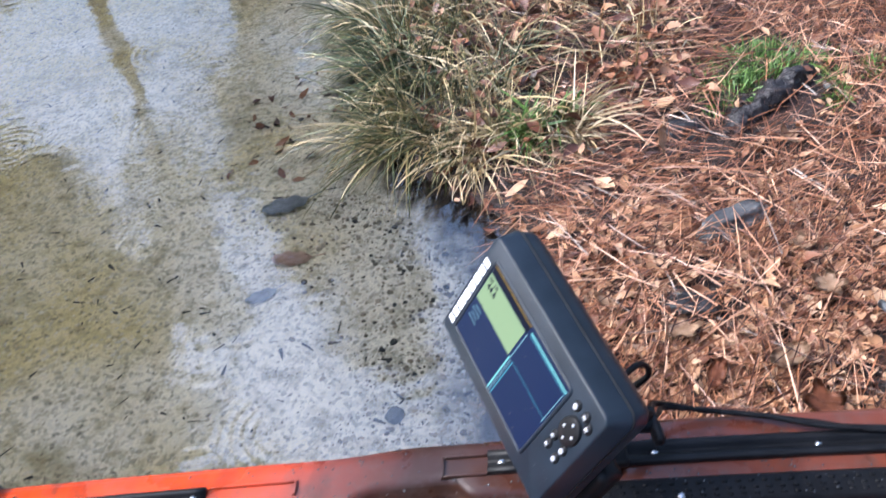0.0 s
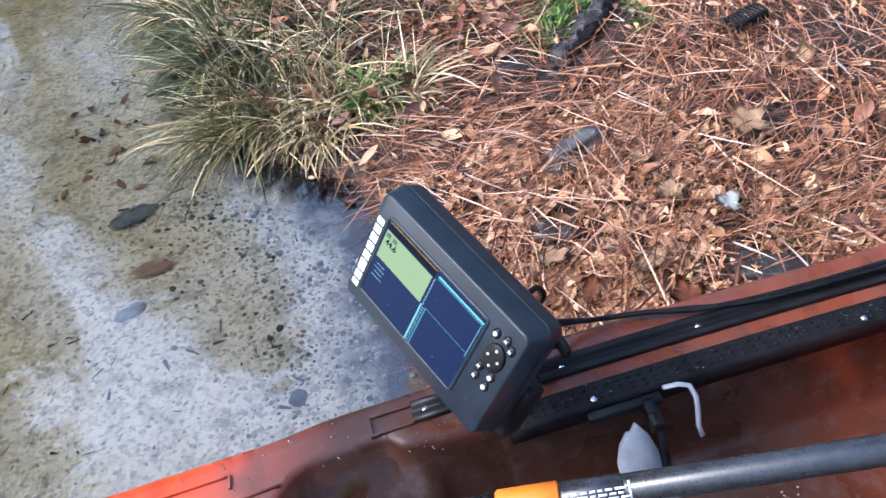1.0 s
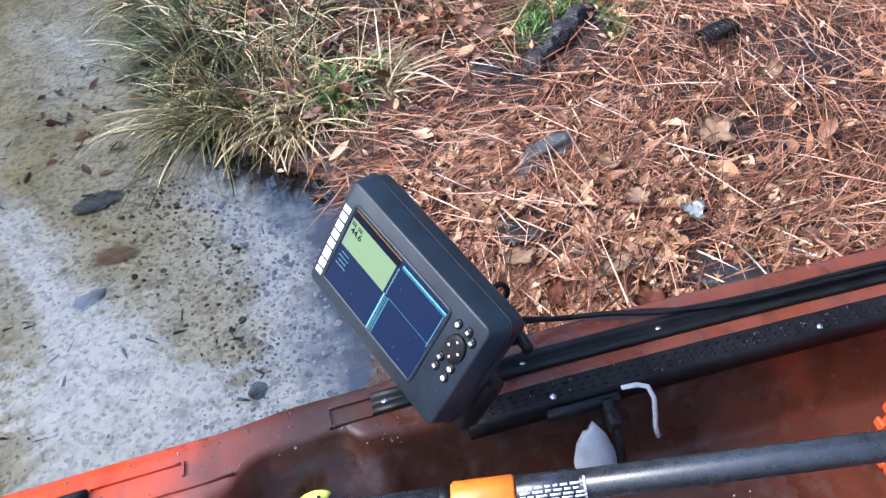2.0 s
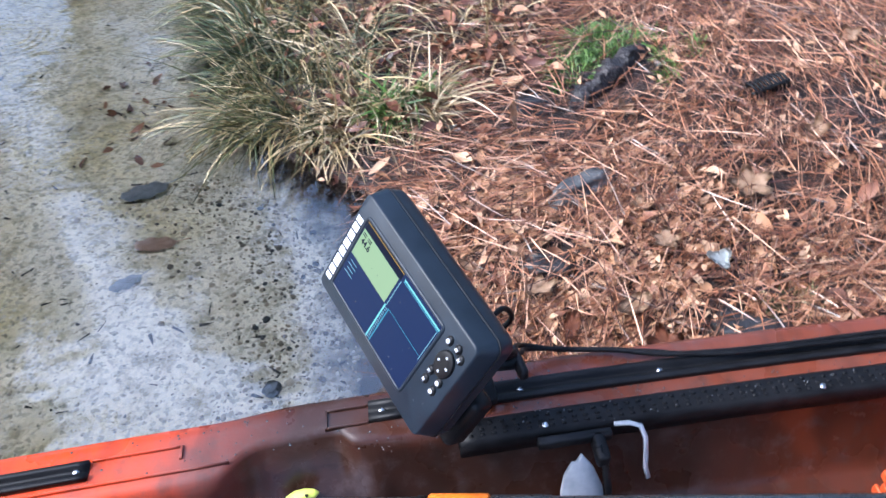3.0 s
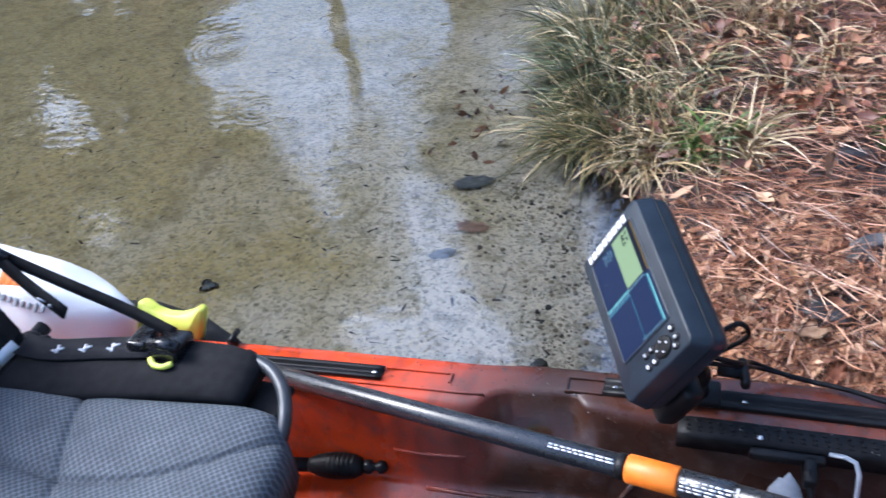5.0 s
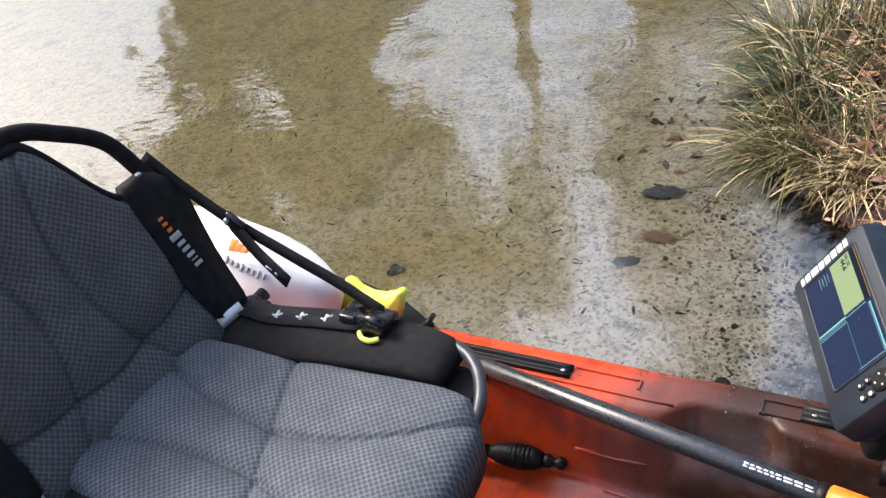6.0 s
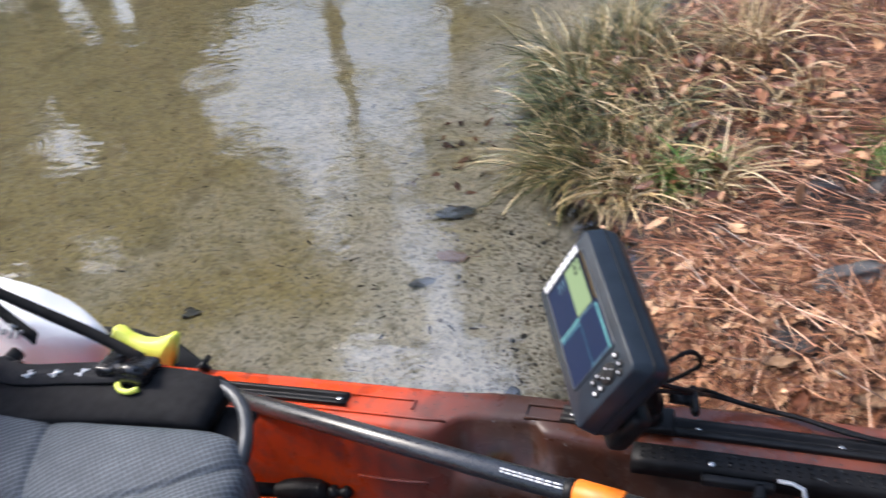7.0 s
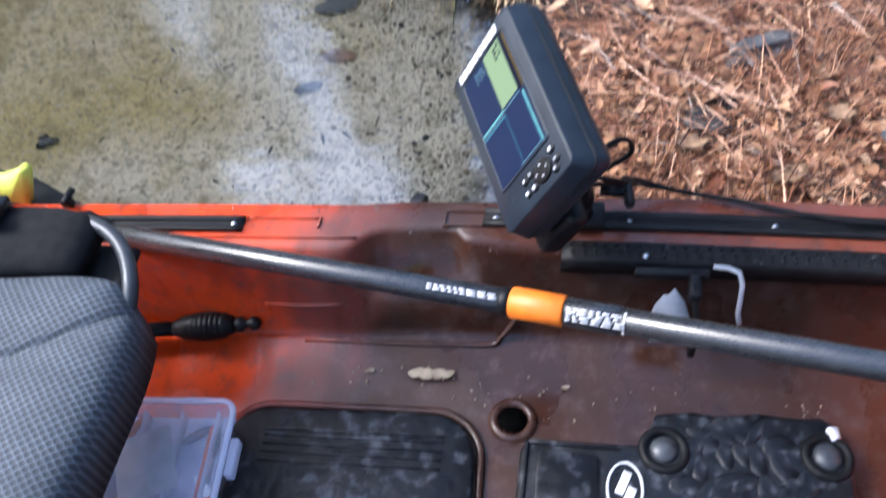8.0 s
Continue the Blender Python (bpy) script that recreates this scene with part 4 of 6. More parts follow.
build_lure()


def build_handle():
    h = thing("pump_handle", "black ribbed grip on a rod lying against the cockpit side", "handle")
    m = Matrix.Translation((-0.262, -0.122, 0.236)) @ Vector((-0.16, -0.03, 0.0)).to_track_quat("X", "Z").to_matrix().to_4x4()

    def turned(name, prof, material):
        rings = [[m @ Vector((x, r * math.cos(q), r * math.sin(q))) for q in np.arange(0, 6.28, 0.32)] for x, r in prof]
        part(name, loft(bmesh.new(), rings), material, h)
    turned("knob", [(-0.004, 0.003), (0.0, 0.009), (0.008, 0.011), (0.013, 0.006), (0.018, 0.006), (0.022, 0.011), (0.03, 0.011), (0.034, 0.007)], M_BLACKPL)
    prof = [(0.034, 0.008), (0.036, 0.013), (0.042, 0.0155)]
    for i in range(8):
        r = 0.017 + 0.0035 * math.sin(math.pi * (i + 1) / 9)
        prof += [(0.046 + i * 0.007, r), (0.0505 + i * 0.007, r), (0.052 + i * 0.007, r - 0.0009)]
    prof += [(0.106, 0.0165), (0.114, 0.0125), (0.12, 0.0105)]
    turned("grip", prof, M_RUBBER)
    turned("rod", [(0.12, 0.0105), (0.19, 0.0115), (0.195, 0.0095), (0.3, 0.0095)], M_BLACKPL)


build_handle()


# ---- seat ----
def seam_line(d, w=0.006, deep=0.006):
    return -deep * np.exp(-(d / w) ** 2)


def padded(name, X, Y, Z, back, material, parent, label):
    """A cushion from a grid of front points, closed by the same grid moved by back."""
    ny, nx = X.shape
    A = np.stack([X, Y, Z], -1).reshape(-1, 3)
    V = np.concatenate([A, A + np.array(back)])
    n = nx * ny
    q = (np.arange(ny - 1)[:, None] * nx + np.arange(nx - 1)[None, :]).ravel()
    F = np.stack([q, q + 1, q + nx + 1, q + nx], 1).tolist()
    F += (np.stack([q + nx, q + nx + 1, q + 1, q], 1) + n).tolist()
    rim = list(range(nx)) + [k * nx + nx - 1 for k in range(1, ny)] + [n - 1 - k for k in range(1, nx)] + [k * nx for k in range(ny - 2, 0, -1)]
    for a, b in zip(rim, rim[1:] + rim[:1]):
        F.append((b, a, a + n, b + n))
    return sheet(name, V, F, material, parent, label)


SEAT_Y = -0.41


def back_x(z):
    """Front face of the reclined back at a height."""
    return -0.77 - 0.367 * (z - 0.45)


def back_top(dy):
    """Height of the back's upper edge: a raised middle between sloping shoulders."""
    return 0.70 + 0.13 * smooth01((0.172 - np.abs(dy)) / 0.085)


def build_seat():
    seat = thing("kayak_chair", "grey mesh kayak chair with black side panels and reclined back", "chair")
    yc = SEAT_Y
    # cushion: x along the boat, y across
    a, b = np.meshgrid(np.linspace(-1, 1, 150), np.linspace(-1, 1, 130))
    X = -0.535 + np.where(a > 0, a * 0.247 * (1 - 0.2 * np.abs(b) ** 5), a * 0.26)
    Y = yc + b * (0.203 - 0.06 * (1 - a) / 2) * (1 - 0.05 * np.clip(a, 0, 1) ** 8)
    edge = np.clip(1 - np.maximum(np.clip(a, 0, 1), np.abs(b)) ** 10, 0, 1) ** 0.4
    arc = np.abs(Y - yc) - (0.035 + np.where(X > -0.556, 2.0, 0.7) * (X + 0.556) ** 2)
    cross = X + 0.556 + 0.42 * (Y + 0.375)
    Z = 0.446 + 0.032 * edge + 0.005 * (1 - b * b) - 0.05 * np.clip(a - 0.72, 0, 1) ** 1.5
    Z = Z + 0.007 * (1 - np.exp(-(arc / 0.03) ** 2)) + 0.005 * (1 - np.exp(-(cross / 0.03) ** 2)) - 0.006
    Z = Z + seam_line(arc, 0.0045, 0.006) + seam_line(cross, 0.0045, 0.005)
    padded("seat_cushion", X, Y, Z, (0, 0, -0.05), M_MESH, seat, "grey spacer-mesh cushion with stitched seams")
    # back: rows go up to a raised middle
    b, t = np.meshgrid(np.linspace(-1, 1, 120), np.linspace(0, 1, 140))
    dy = b * 0.178
    Zb = 0.44 + (back_top(dy) - 0.44) * t
    roll = np.clip(1 - np.maximum(np.abs(b), np.abs(2 * t - 1)) ** 12, 0, 1) ** 0.4
    sv = np.abs(dy) - 0.035 - 1.7 * (Zb - 0.658) ** 2
    sh = Zb - 0.526 - 0.8 * dy * dy
    Xb = back_x(Zb) - 0.03 + 0.03 * roll + 0.006 * (1 - b * b)
    Xb = Xb + 0.009 * (1 - np.exp(-(sv / 0.035) ** 2)) + 0.009 * (1 - np.exp(-(sh / 0.035) ** 2)) - 0.008
    Xb = Xb + seam_line(sv, 0.0045, 0.006) + seam_line(sh, 0.0045, 0.006)
    padded("back_cushion", Xb, yc + dy, Zb, (-0.035, 0, -0.012), M_MESHDARK, seat, "dark grey quilted mesh back pad")
    bm = bmesh.new()
    rim = np.linspace(-0.178, 0.178, 60)
    tube(bm, [(back_x(z) - 0.012, yc + d, z) for d, z in zip(rim, back_top(rim))], 0.0085, 8)
    part("edge_binding", bm, M_WEB, seat, "black bound upper edge")

    for s in (1, -1):
        def at(x, y, z):
            return (x, yc + s * (y - yc), z)
        # side panel beside the cushion
        rows = [(-0.765, -0.19, 0.462, -0.27, 0.462), (-0.71, -0.186, 0.474, -0.275, 0.474), (-0.62, -0.163, 0.482, -0.259, 0.482), (-0.52, -0.143, 0.486, -0.239, 0.486),
                (-0.44, -0.138, 0.486, -0.225, 0.486), (-0.405, -0.142, 0.484, -0.22, 0.484), (-0.386, -0.152, 0.474, -0.216, 0.476)]
        bm = bmesh.new()
        rings = []
        for x, y0, z0, y1, z1 in rows:
            rings.append([at(x, y0 + 0.004, z0 - 0.02), at(x, y0 + 0.003, z0 - 0.004), at(x, y0, z0), at(x, (y0 + y1) / 2, (z0 + z1) / 2 + 0.003), at(x, y1, z1), at(x, y1 - 0.002, z1 - 0.02)])
        side = part("side_panel", loft(bm, rings), M_WEB, seat, "black nylon side panel")
        # raised belt along the panel with its printed marks
        bm = bmesh.new()
        strap(bm, curve_pts([at(-0.765, -0.19, 0.474), at(-0.70, -0.197, 0.483), at(-0.62, -0.184, 0.489), at(-0.54, -0.17, 0.494)], 14), 0.036, 0.005, (0.1, 1, 0.1))
        belt = part("belt", bm, M_BELT, seat, "charcoal webbing belt")
        for i in range(3):
            bm = bmesh.new()
            x = -0.687 + i * 0.043
            y = -0.197 + 0.0075 * i
            z = 0.4875 + 0.003 * i
            box(bm, (0.004, 0.015, 0.002), Matrix.Translation(at(x, y, z)) @ pose(0, 0, 0, 0, -4, 20))
            box(bm, (0.012, 0.0035, 0.002), Matrix.Translation(at(x + 0.003, y + 0.002 * i, z + 0.0003)) @ pose(0, 0, 0, 0, -4, 30))
            box(bm, (0.007, 0.003, 0.002), Matrix.Translation(at(x - 0.004, y - 0.004, z + 0.0003)) @ pose(0, 0, 0, 0, -4, -10))
            part("print_mark", bm, M_WHITE, belt)
        # edge panel of the back
        bm = bmesh.new()
        rings = []
        for z, y0, y1 in ((0.466, -0.176, -0.205), (0.485, -0.171, -0.238), (0.52, -0.17, -0.245), (0.565, -0.167, -0.246), (0.61, -0.16, -0.247), (0.656, -0.152, -0.245),
                          (0.688, -0.16, -0.243), (0.704, -0.174, -0.24), (0.714, -0.19, -0.235)):
            x = back_x(z) + 0.005
            rings.append([at(x - 0.003, y0, z), at(x + 0.003, (y0 + y1) / 2, z), at(x, y1, z), at(x - 0.02, y1, z), at(x - 0.02, y0, z)])
        part("back_side_panel", loft(bm, rings), M_WEB, seat, "black nylon back edge panel")
        bm = bmesh.new()
        tube(bm, curve_pts([at(-0.47, -0.137, 0.464), at(-0.414, -0.143, 0.47), at(-0.375, -0.155, 0.47), at(-0.343, -0.182, 0.468), at(-0.322, -0.221, 0.462), at(-0.323, -0.25, 0.44), at(-0.34, -0.26, 0.40)], 28), 0.0092, 12)
        part("frame_front", bm, M_TUBE, seat, "grey aluminium tube")
        bm = bmesh.new()
        ball(bm, 0.019, Matrix.Translation(at(-0.768, -0.176, 0.460)))
        cyl(bm, 0.012, 0.012, 0.05, Matrix.Translation(at(-0.775, -0.165, 0.456)) @ pose(0, 0, 0, 90, 0, 0))
        box(bm, (0.03, 0.03, 0.022), Matrix.Translation(at(-0.745, -0.18, 0.462)) @ pose(0, 0, 0, 0, -10, 8), 0.005)
        part("hinge", bm, M_BLACKPL, seat)
        # short white strip across the gap beside the hinge
        bm = bmesh.new()
        strap(bm, [at(-0.785, -0.245, 0.468), at(-0.774, -0.222, 0.476), at(-0.764, -0.198, 0.482)], 0.019, 0.003, (0, 0.3 * s, 1))
        part("white_strip", bm, M_BAG, seat, "short white strip beside the hinge")
        # filler box added to close the gap where hull showed under the hinge
        bm = bmesh.new()
        box(bm, (0.06, 0.11, 0.03), Matrix.Translation(at(-0.775, -0.235, 0.447)), 0.008)
        part("hinge_filler", bm, M_WEB, seat, "black cloth filler at the hinge block")
        # black sheet added to give the open front corner its shade
        bm = bmesh.new()
        box(bm, (0.10, 0.09, 0.012), Matrix.Translation(at(-0.395, -0.20, 0.438)), 0.004)
        part("corner_shade_sheet", bm, M_WEB, seat, "black sheet added for the dark hole inside the front corner")
        bm = bmesh.new()
        box(bm, (0.042, 0.05, 0.022), Matrix.Translation(at(-0.515, -0.163, 0.496)) @ pose(0, 0, 0, -14 * s, 0, 4), 0.005)
        box(bm, (0.03, 0.046, 0.016), Matrix.Translation(at(-0.562, -0.16, 0.497)) @ pose(0, 0, 0, -10 * s, 0, 4), 0.004)
        tube(bm, [at(-0.537, -0.176, 0.507), at(-0.515, -0.177, 0.513), at(-0.494, -0.176, 0.507)], 0.009, 8)
        bk = part("buckle", bm, M_BUCKLE, seat, "glossy black buckle")
        bm = bmesh.new()
        tube(bm, curve_pts([at(-0.533, -0.19, 0.494), at(-0.523, -0.199, 0.494), at(-0.508, -0.2, 0.494), at(-0.497, -0.192, 0.494)], 10), 0.0042, 8)
        part("buckle_tab", bm, M_YELLOW, bk, "yellow-green tab")
        for x, y in ((-0.74, -0.27), (-0.43, -0.27)):
            bm = bmesh.new()
            tube(bm, [at(x, y, 0.181), at(x + 0.01, y, 0.3), at(x, y, 0.43)], 0.0095, 10)
            part("leg", bm, M_TUBE, seat)
        bm = bmesh.new()
        strap(bm, curve_pts([at(-0.892, -0.163, 0.722), at(-0.84, -0.157, 0.672), at(-0.763, -0.15, 0.615), at(-0.666, -0.145, 0.566), at(-0.595, -0.141, 0.531), at(-0.52, -0.145, 0.499)], 30), 0.017, 0.003, (0, 0.5 * s, 1))
        part("side_strap", bm, M_WEB, seat, "black webbing strap")
        bm = bmesh.new()
        strap(bm, curve_pts([at(-0.765, -0.153, 0.612), at(-0.715, -0.166, 0.577), at(-0.657, -0.179, 0.546)], 8), 0.022, 0.003, (0.3, 0.3 * s, 1))
        tail = part("strap_tail", bm, M_WEB, seat)
        bm = bmesh.new()
        box(bm, (0.011, 0.002, 0.004), Matrix.Translation(at(-0.69, -0.178, 0.565)) @ pose(0, 0, 0, 20 * s, 30, 0))
        box(bm, (0.004, 0.002, 0.009), Matrix.Translation(at(-0.676, -0.18, 0.558)) @ pose(0, 0, 0, 20 * s, 30, 0))
        part("print_mark", bm, M_PALE, tail)
        bm = bmesh.new()
        box(bm, (0.036, 0.011, 0.028), Matrix.Translation(at(-0.763, -0.151, 0.614)) @ pose(0, 0, 0, 0, 36, 0), 0.004)
        part("ladder_lock", bm, M_BUCKLE, seat)
        bm = bmesh.new()
        ball(bm, 0.005, Matrix.Translation(at(-0.77, -0.158, 0.622)), 8, 6)
        part("rivet", bm, M_STEEL, seat, "bright rivet")
        bm = bmesh.new()
        ball(bm, 0.0055, Matrix.Translation(at(-0.873, -0.196, 0.712)), 8, 6)
        part("rivet", bm, M_STEEL, seat, "bright rivet")
    half_bar = [(-0.80, -0.178, 0.46), (-0.838, -0.172, 0.57), (-0.869, -0.174, 0.666), (-0.884, -0.184, 0.712), (-0.906, -0.204, 0.77), (-0.92, -0.254, 0.812), (-0.93, -0.31, 0.842)]
    pts = half_bar + [(-0.936, yc, 0.852)] + [(x, 2 * yc - y, z) for x, y, z in half_bar[::-1]]
    part("top_bar", tube(bmesh.new(), curve_pts(pts, 84), 0.0125, 12), M_WEB, seat, "padded black back bar")
    # brand bars on the panel beside the gunwale: small orange ones at the top, then pale ones
    z = 0.566
    for i, (run, tall) in enumerate(((0.009, 0.015), (0.005, 0.013), (0.009, 0.015), (0.009, 0.015), (0.009, 0.015), (0.013, 0.02), (0.009, 0.009), (0.008, 0.009), (0.008, 0.009))):
        bm = bmesh.new()
        y = -0.209 - 0.1 * (z - 0.566)
        box(bm, (0.002, tall, run - 0.003), pose(back_x(z + run / 2) + 0.0085, y, z + run / 2, 0, -20, 0), 0.0006)
        part("brand_bar", bm, M_ORANGEBAND if i >= 6 else M_PALE, seat)
        z += run + 0.0016
    return seat


M_BELT = mat("charcoal_belt", [(0, (0.008, 0.008, 0.01)), (1, (0.018, 0.018, 0.021))], 60, 0.8, 0.4, 900, dist=0.0008, spec=0.25)
M_BUCKLE = mat("glossy_black_plastic", [(0, (0.004, 0.004, 0.005)), (1, (0.012, 0.012, 0.014))], 40, 0.25, 0.2, 300, dist=0.0005, spec=0.5)
build_seat()


def build_bag():
    bag = thing("dry_bag", "white coated dry bag lying on the gunwale behind the seat", "bag")
    bm = bmesh.new()
    ball(bm, 1.0, Matrix(), 48, 28)
    for v in bm.verts:
        p = v.co.copy()
        n = noise.noise(p * 2.2) * 0.07 + noise.noise(p * 5) * 0.03
        v.co = p * (1 + n)
        v.co.z = max(-0.36, v.co.z)
        v.co = Vector((-0.965 + 0.275 * v.co.x, -0.066 + 0.076 * v.co.y, 0.404 + 0.118 * v.co.z))
    part("bag_body", bm, M_BAG, bag)

    def on_bag(x, z):
        k = 1 - ((x + 0.965) / 0.275) ** 2 - ((z - 0.404) / 0.118) ** 2
        return pose(x, -0.066 - 0.08 * max(0.0, k) ** 0.5 - 0.001, z, 40, 10, 6)
    bm = bmesh.new()
    for i in range(3):
        box(bm, (0.013, 0.022 - 0.005 * i, 0.004), on_bag(-0.862 + 0.012 * i, 0.504 - 0.003 * i), 0.001)
    part("print_patch", bm, M_ORANGEBAND, bag, "small orange printed mark")
    bm = bmesh.new()
    for i in range(8):
        box(bm, (0.005, 0.010 if i % 3 else 0.015, 0.004), on_bag(-0.868 + 0.0105 * i, 0.486 - 0.003 * i), 0.0005)
    part("print_patch", bm, M_GREYPL, bag, "grey printed bars")


build_bag()


def build_bailer():
    b = thing("bailer_handle", "fluorescent yellow flared plastic handle beside the seat", "handle")
    lower = [(-0.083, -0.038), (-0.06, -0.036), (-0.03, -0.032), (0.0, -0.03), (0.03, -0.03), (0.052, -0.033)]
    upper = [(0.068, 0.022), (0.06, 0.027), (0.045, 0.017), (0.02, 0.009), (-0.005, 0.008), (-0.03, 0.015), (-0.044, 0.027), (-0.052, 0.026), (-0.062, -0.004)]
    m = pose(-0.652, -0.02, 0.382, 72, 0, 3)
    bm = bmesh.new()
    loft(bm, [[m @ Vector((x * k, y * k, z)) for x, y in lower + upper] for k, z in ((0.9, -0.011), (1, -0.007), (1, 0.007), (0.9, 0.011))])
    part("handle_body", bm, M_YELLOW, b)
    bm = bmesh.new()
    cyl(bm, 0.004, 0.004, 0.0255, m @ pose(-0.01, -0.012, 0))
    part("pin", bm, M_BLACKPL, b)


build_bailer()


def clear_plastic(name, cloud):
    """Clear moulded plastic; cloud is how much of the light it scatters."""
    m = bpy.data.materials.new(name)
    m.use_nodes = True
    nt = m.node_tree
    b = nt.nodes["Principled BSDF"]
    b.inputs["Base Color"].default_value = (0.80, 0.84, 1.0, 1)
    b.inputs["Roughness"].default_value = 0.25
    tr = nt.nodes.new("ShaderNodeBsdfTransparent")
    mx = nt.nodes.new("ShaderNodeMixShader")
    mx.inputs[0].default_value = cloud
    nt.links.new(tr.outputs[0], mx.inputs[1])
    nt.links.new(b.outputs[0], mx.inputs[2])
    nt.links.new(mx.outputs[0], nt.nodes["Material Output"].inputs[0])
    return m


M_POUCH = mat("orange_quilted_cloth", [(0, (0.4, 0.045, 0.006)), (1, (0.6, 0.09, 0.012))], 40, 0.55, 0.3, 500, dist=0.0006)


M_LINER = mat("pale_lavender_plastic", [(0, (0.34, 0.36, 0.5)), (1, (0.55, 0.57, 0.7))], 30, 0.4, 0.2, 200, dist=0.0006)


def build_tackle_box():
    t = thing("tackle_box", "cloudy clear plastic tackle box holding small coloured lures", "tackle box")
    M = clear_plastic("clear_plastic", 0.12)
    frosted = clear_plastic("frosted_plastic", 0.5)
    base = pose(-0.372, -0.385, 0.182, 0, 0, 6)
    part("tray", slab(bmesh.new(), 0.25, 0.27, 0.018, 0.034, base, 0.003), M, t)
    part("lid", slab(bmesh.new(), 0.258, 0.278, 0.02, 0.010, base @ pose(0, 0, 0.0345), 0.003), M, t)
    for i in range(2):
        bm = bmesh.new()
        box(bm, (0.012, 0.05, 0.02), base @ pose(0.134, -0.06 + 0.12 * i, 0.03), 0.003)
        part("latch", bm, frosted, t)
    for i in range(5):
        bm = bmesh.new()
        box(bm, (0.002, 0.25, 0.026), base @ pose(-0.1 + 0.05 * i, 0, 0.018))
        part("divider", bm, frosted, t)
    bm = bmesh.new()
    tube(bm, [Vector(base @ Vector((x, y, 0.0425))) for x, y in rounded_rect(0.25, 0.27, 0.018, 6)], 0.0045, 8, True)
    part("lid_rim", bm, frosted, t, "frosted rim of the lid")
    # pale plate added so the inside of the box looks brighter
    bm = bmesh.new()
    box(bm, (0.235, 0.255, 0.003), base @ pose(0, 0, 0.0045), 0.001)
    part("tray_bright_plate", bm, M_LINER, t, "pale lavender plate added to brighten the tray")
    bm = bmesh.new()
    box(bm, (0.012, 0.2, 0.012), base @ pose(0.094, 0.01, 0.014), 0.003)
    part("lure_strip", bm, M_POUCH, t, "row of orange soft lures")
    rs = random.Random(8)
    cols = [M_ORANGEBAND, M_BAG, M_POUCH, M_YELLOW, M_WHITE, M_TUBE]
    for i in range(26):
        x, y = rs.uniform(-0.11, 0.11), rs.uniform(-0.11, 0.125)
        bm = bmesh.new()
        ball(bm, 1, base @ pose(x, y, 0.014, 0, 0, rs.uniform(0, 180)) @ Matrix.Diagonal((0.024, 0.007, 0.006, 1)), 10, 6)
        part("lure", bm, cols[i % 6], t)
    bm = bmesh.new()
    box(bm, (0.075, 0.09, 0.002), base @ pose(0.02, 0.05, 0.0315, 0, 0, 22))
    part("paper_card", bm, M_PALE, t, "grey card inside")


build_tackle_box()


def build_orange_bag():
    g = thing("orange_pouch", "orange quilted pouch in the front of the cockpit", "pouch")
    bm = bmesh.new()
    box(bm, (0.12, 0.15, 0.2), pose(0.735, -0.19, 0.28, 0, 0, 6), 0.02, 3)
    part("pouch_body", bm, M_POUCH, g)
    bm = bmesh.new()
    box(bm, (0.006, 0.0158, 0.0148), Matrix(), 0.0025)
    cell = part("quilt_cell", bm, M_POUCH, g)
    cell.matrix_local = pose(0.679, -0.25, 0.2)
    for j in range(11):
        for i in range(8):
            y, z = -0.25 + 0.0175 * i + 0.008 * (j % 2), 0.2 + 0.0165 * j
            if i or j:
                c = new("quilt_cell", cell.data)
                c.parent = g
                c.matrix_local = pose(0.675 - 0.1 * (y + 0.19), y, z)


build_orange_bag()


# ---- bank: litter, grass, stones ----
RS = np.random.RandomState(11)


def on_bank(n, x0, x1, y0, y1, dmin=0.0, thin=None):
    """n random places on the bank, at least dmin from the water's edge."""
    out = []
    while len(out) < n:
        x, y = RS.uniform(x0, x1, 4000), RS.uniform(y0, y1, 4000)
        keep = signed_distance(x, y, NEAR_LAND) > dmin
        keep &= (y > np.array([y_rim(v) for v in x]) + 0.012) | (x > 1.95)
        if thin is not None:
            keep &= RS.uniform(0, 1, len(x)) < thin(x, y)
        out += list(zip(x[keep], y[keep]))
    p = np.array(out[:n])
    return np.column_stack([p, ground_height(p[:, 0], p[:, 1])])


def ribbons(P, heading, rise, length, width, droop, segs=3, twist=0.0, lift=0.0):
    """Narrow curved strips: start points, heading and rise angles, lengths, half widths, and how far each bends down."""
    n = len(P)
    verts = np.zeros((n, segs + 1, 2, 3))
    pos = P.copy()
    pos[:, 2] += lift
    side = np.stack([-np.sin(heading), np.cos(heading), np.zeros(n)], 1)
    tw = np.sin(twist) if np.ndim(twist) else twist
    side[:, 2] = tw
    for k in range(segs + 1):
        t = k / segs
        w = (width * (1 - 0.92 * t ** 2.2))[:, None]
        verts[:, k, 0] = pos + side * w
        verts[:, k, 1] = pos - side * w
        r = rise - droop * (t + 0.5 / segs)
        step = (length / segs)[:, None] * np.stack([np.cos(r) * np.cos(heading), np.cos(r) * np.sin(heading), np.sin(r)], 1)
        pos = pos + step
    V = verts.reshape(-1, 3)
    b = (np.arange(n) * (segs + 1) * 2)[:, None] + (np.arange(segs) * 2)[None, :]
    b = b.ravel()
    F = np.stack([b, b + 1, b + 3, b + 2], 1)
    return V, F


def stuff(name, V, F, material, label, category):
    me = bpy.data.meshes.new(name)
    me.from_pydata(V.tolist(), [], F.tolist())
    ob = link_mesh(name, me, material)
    return tagged(ob, label, category, kind="stuff")


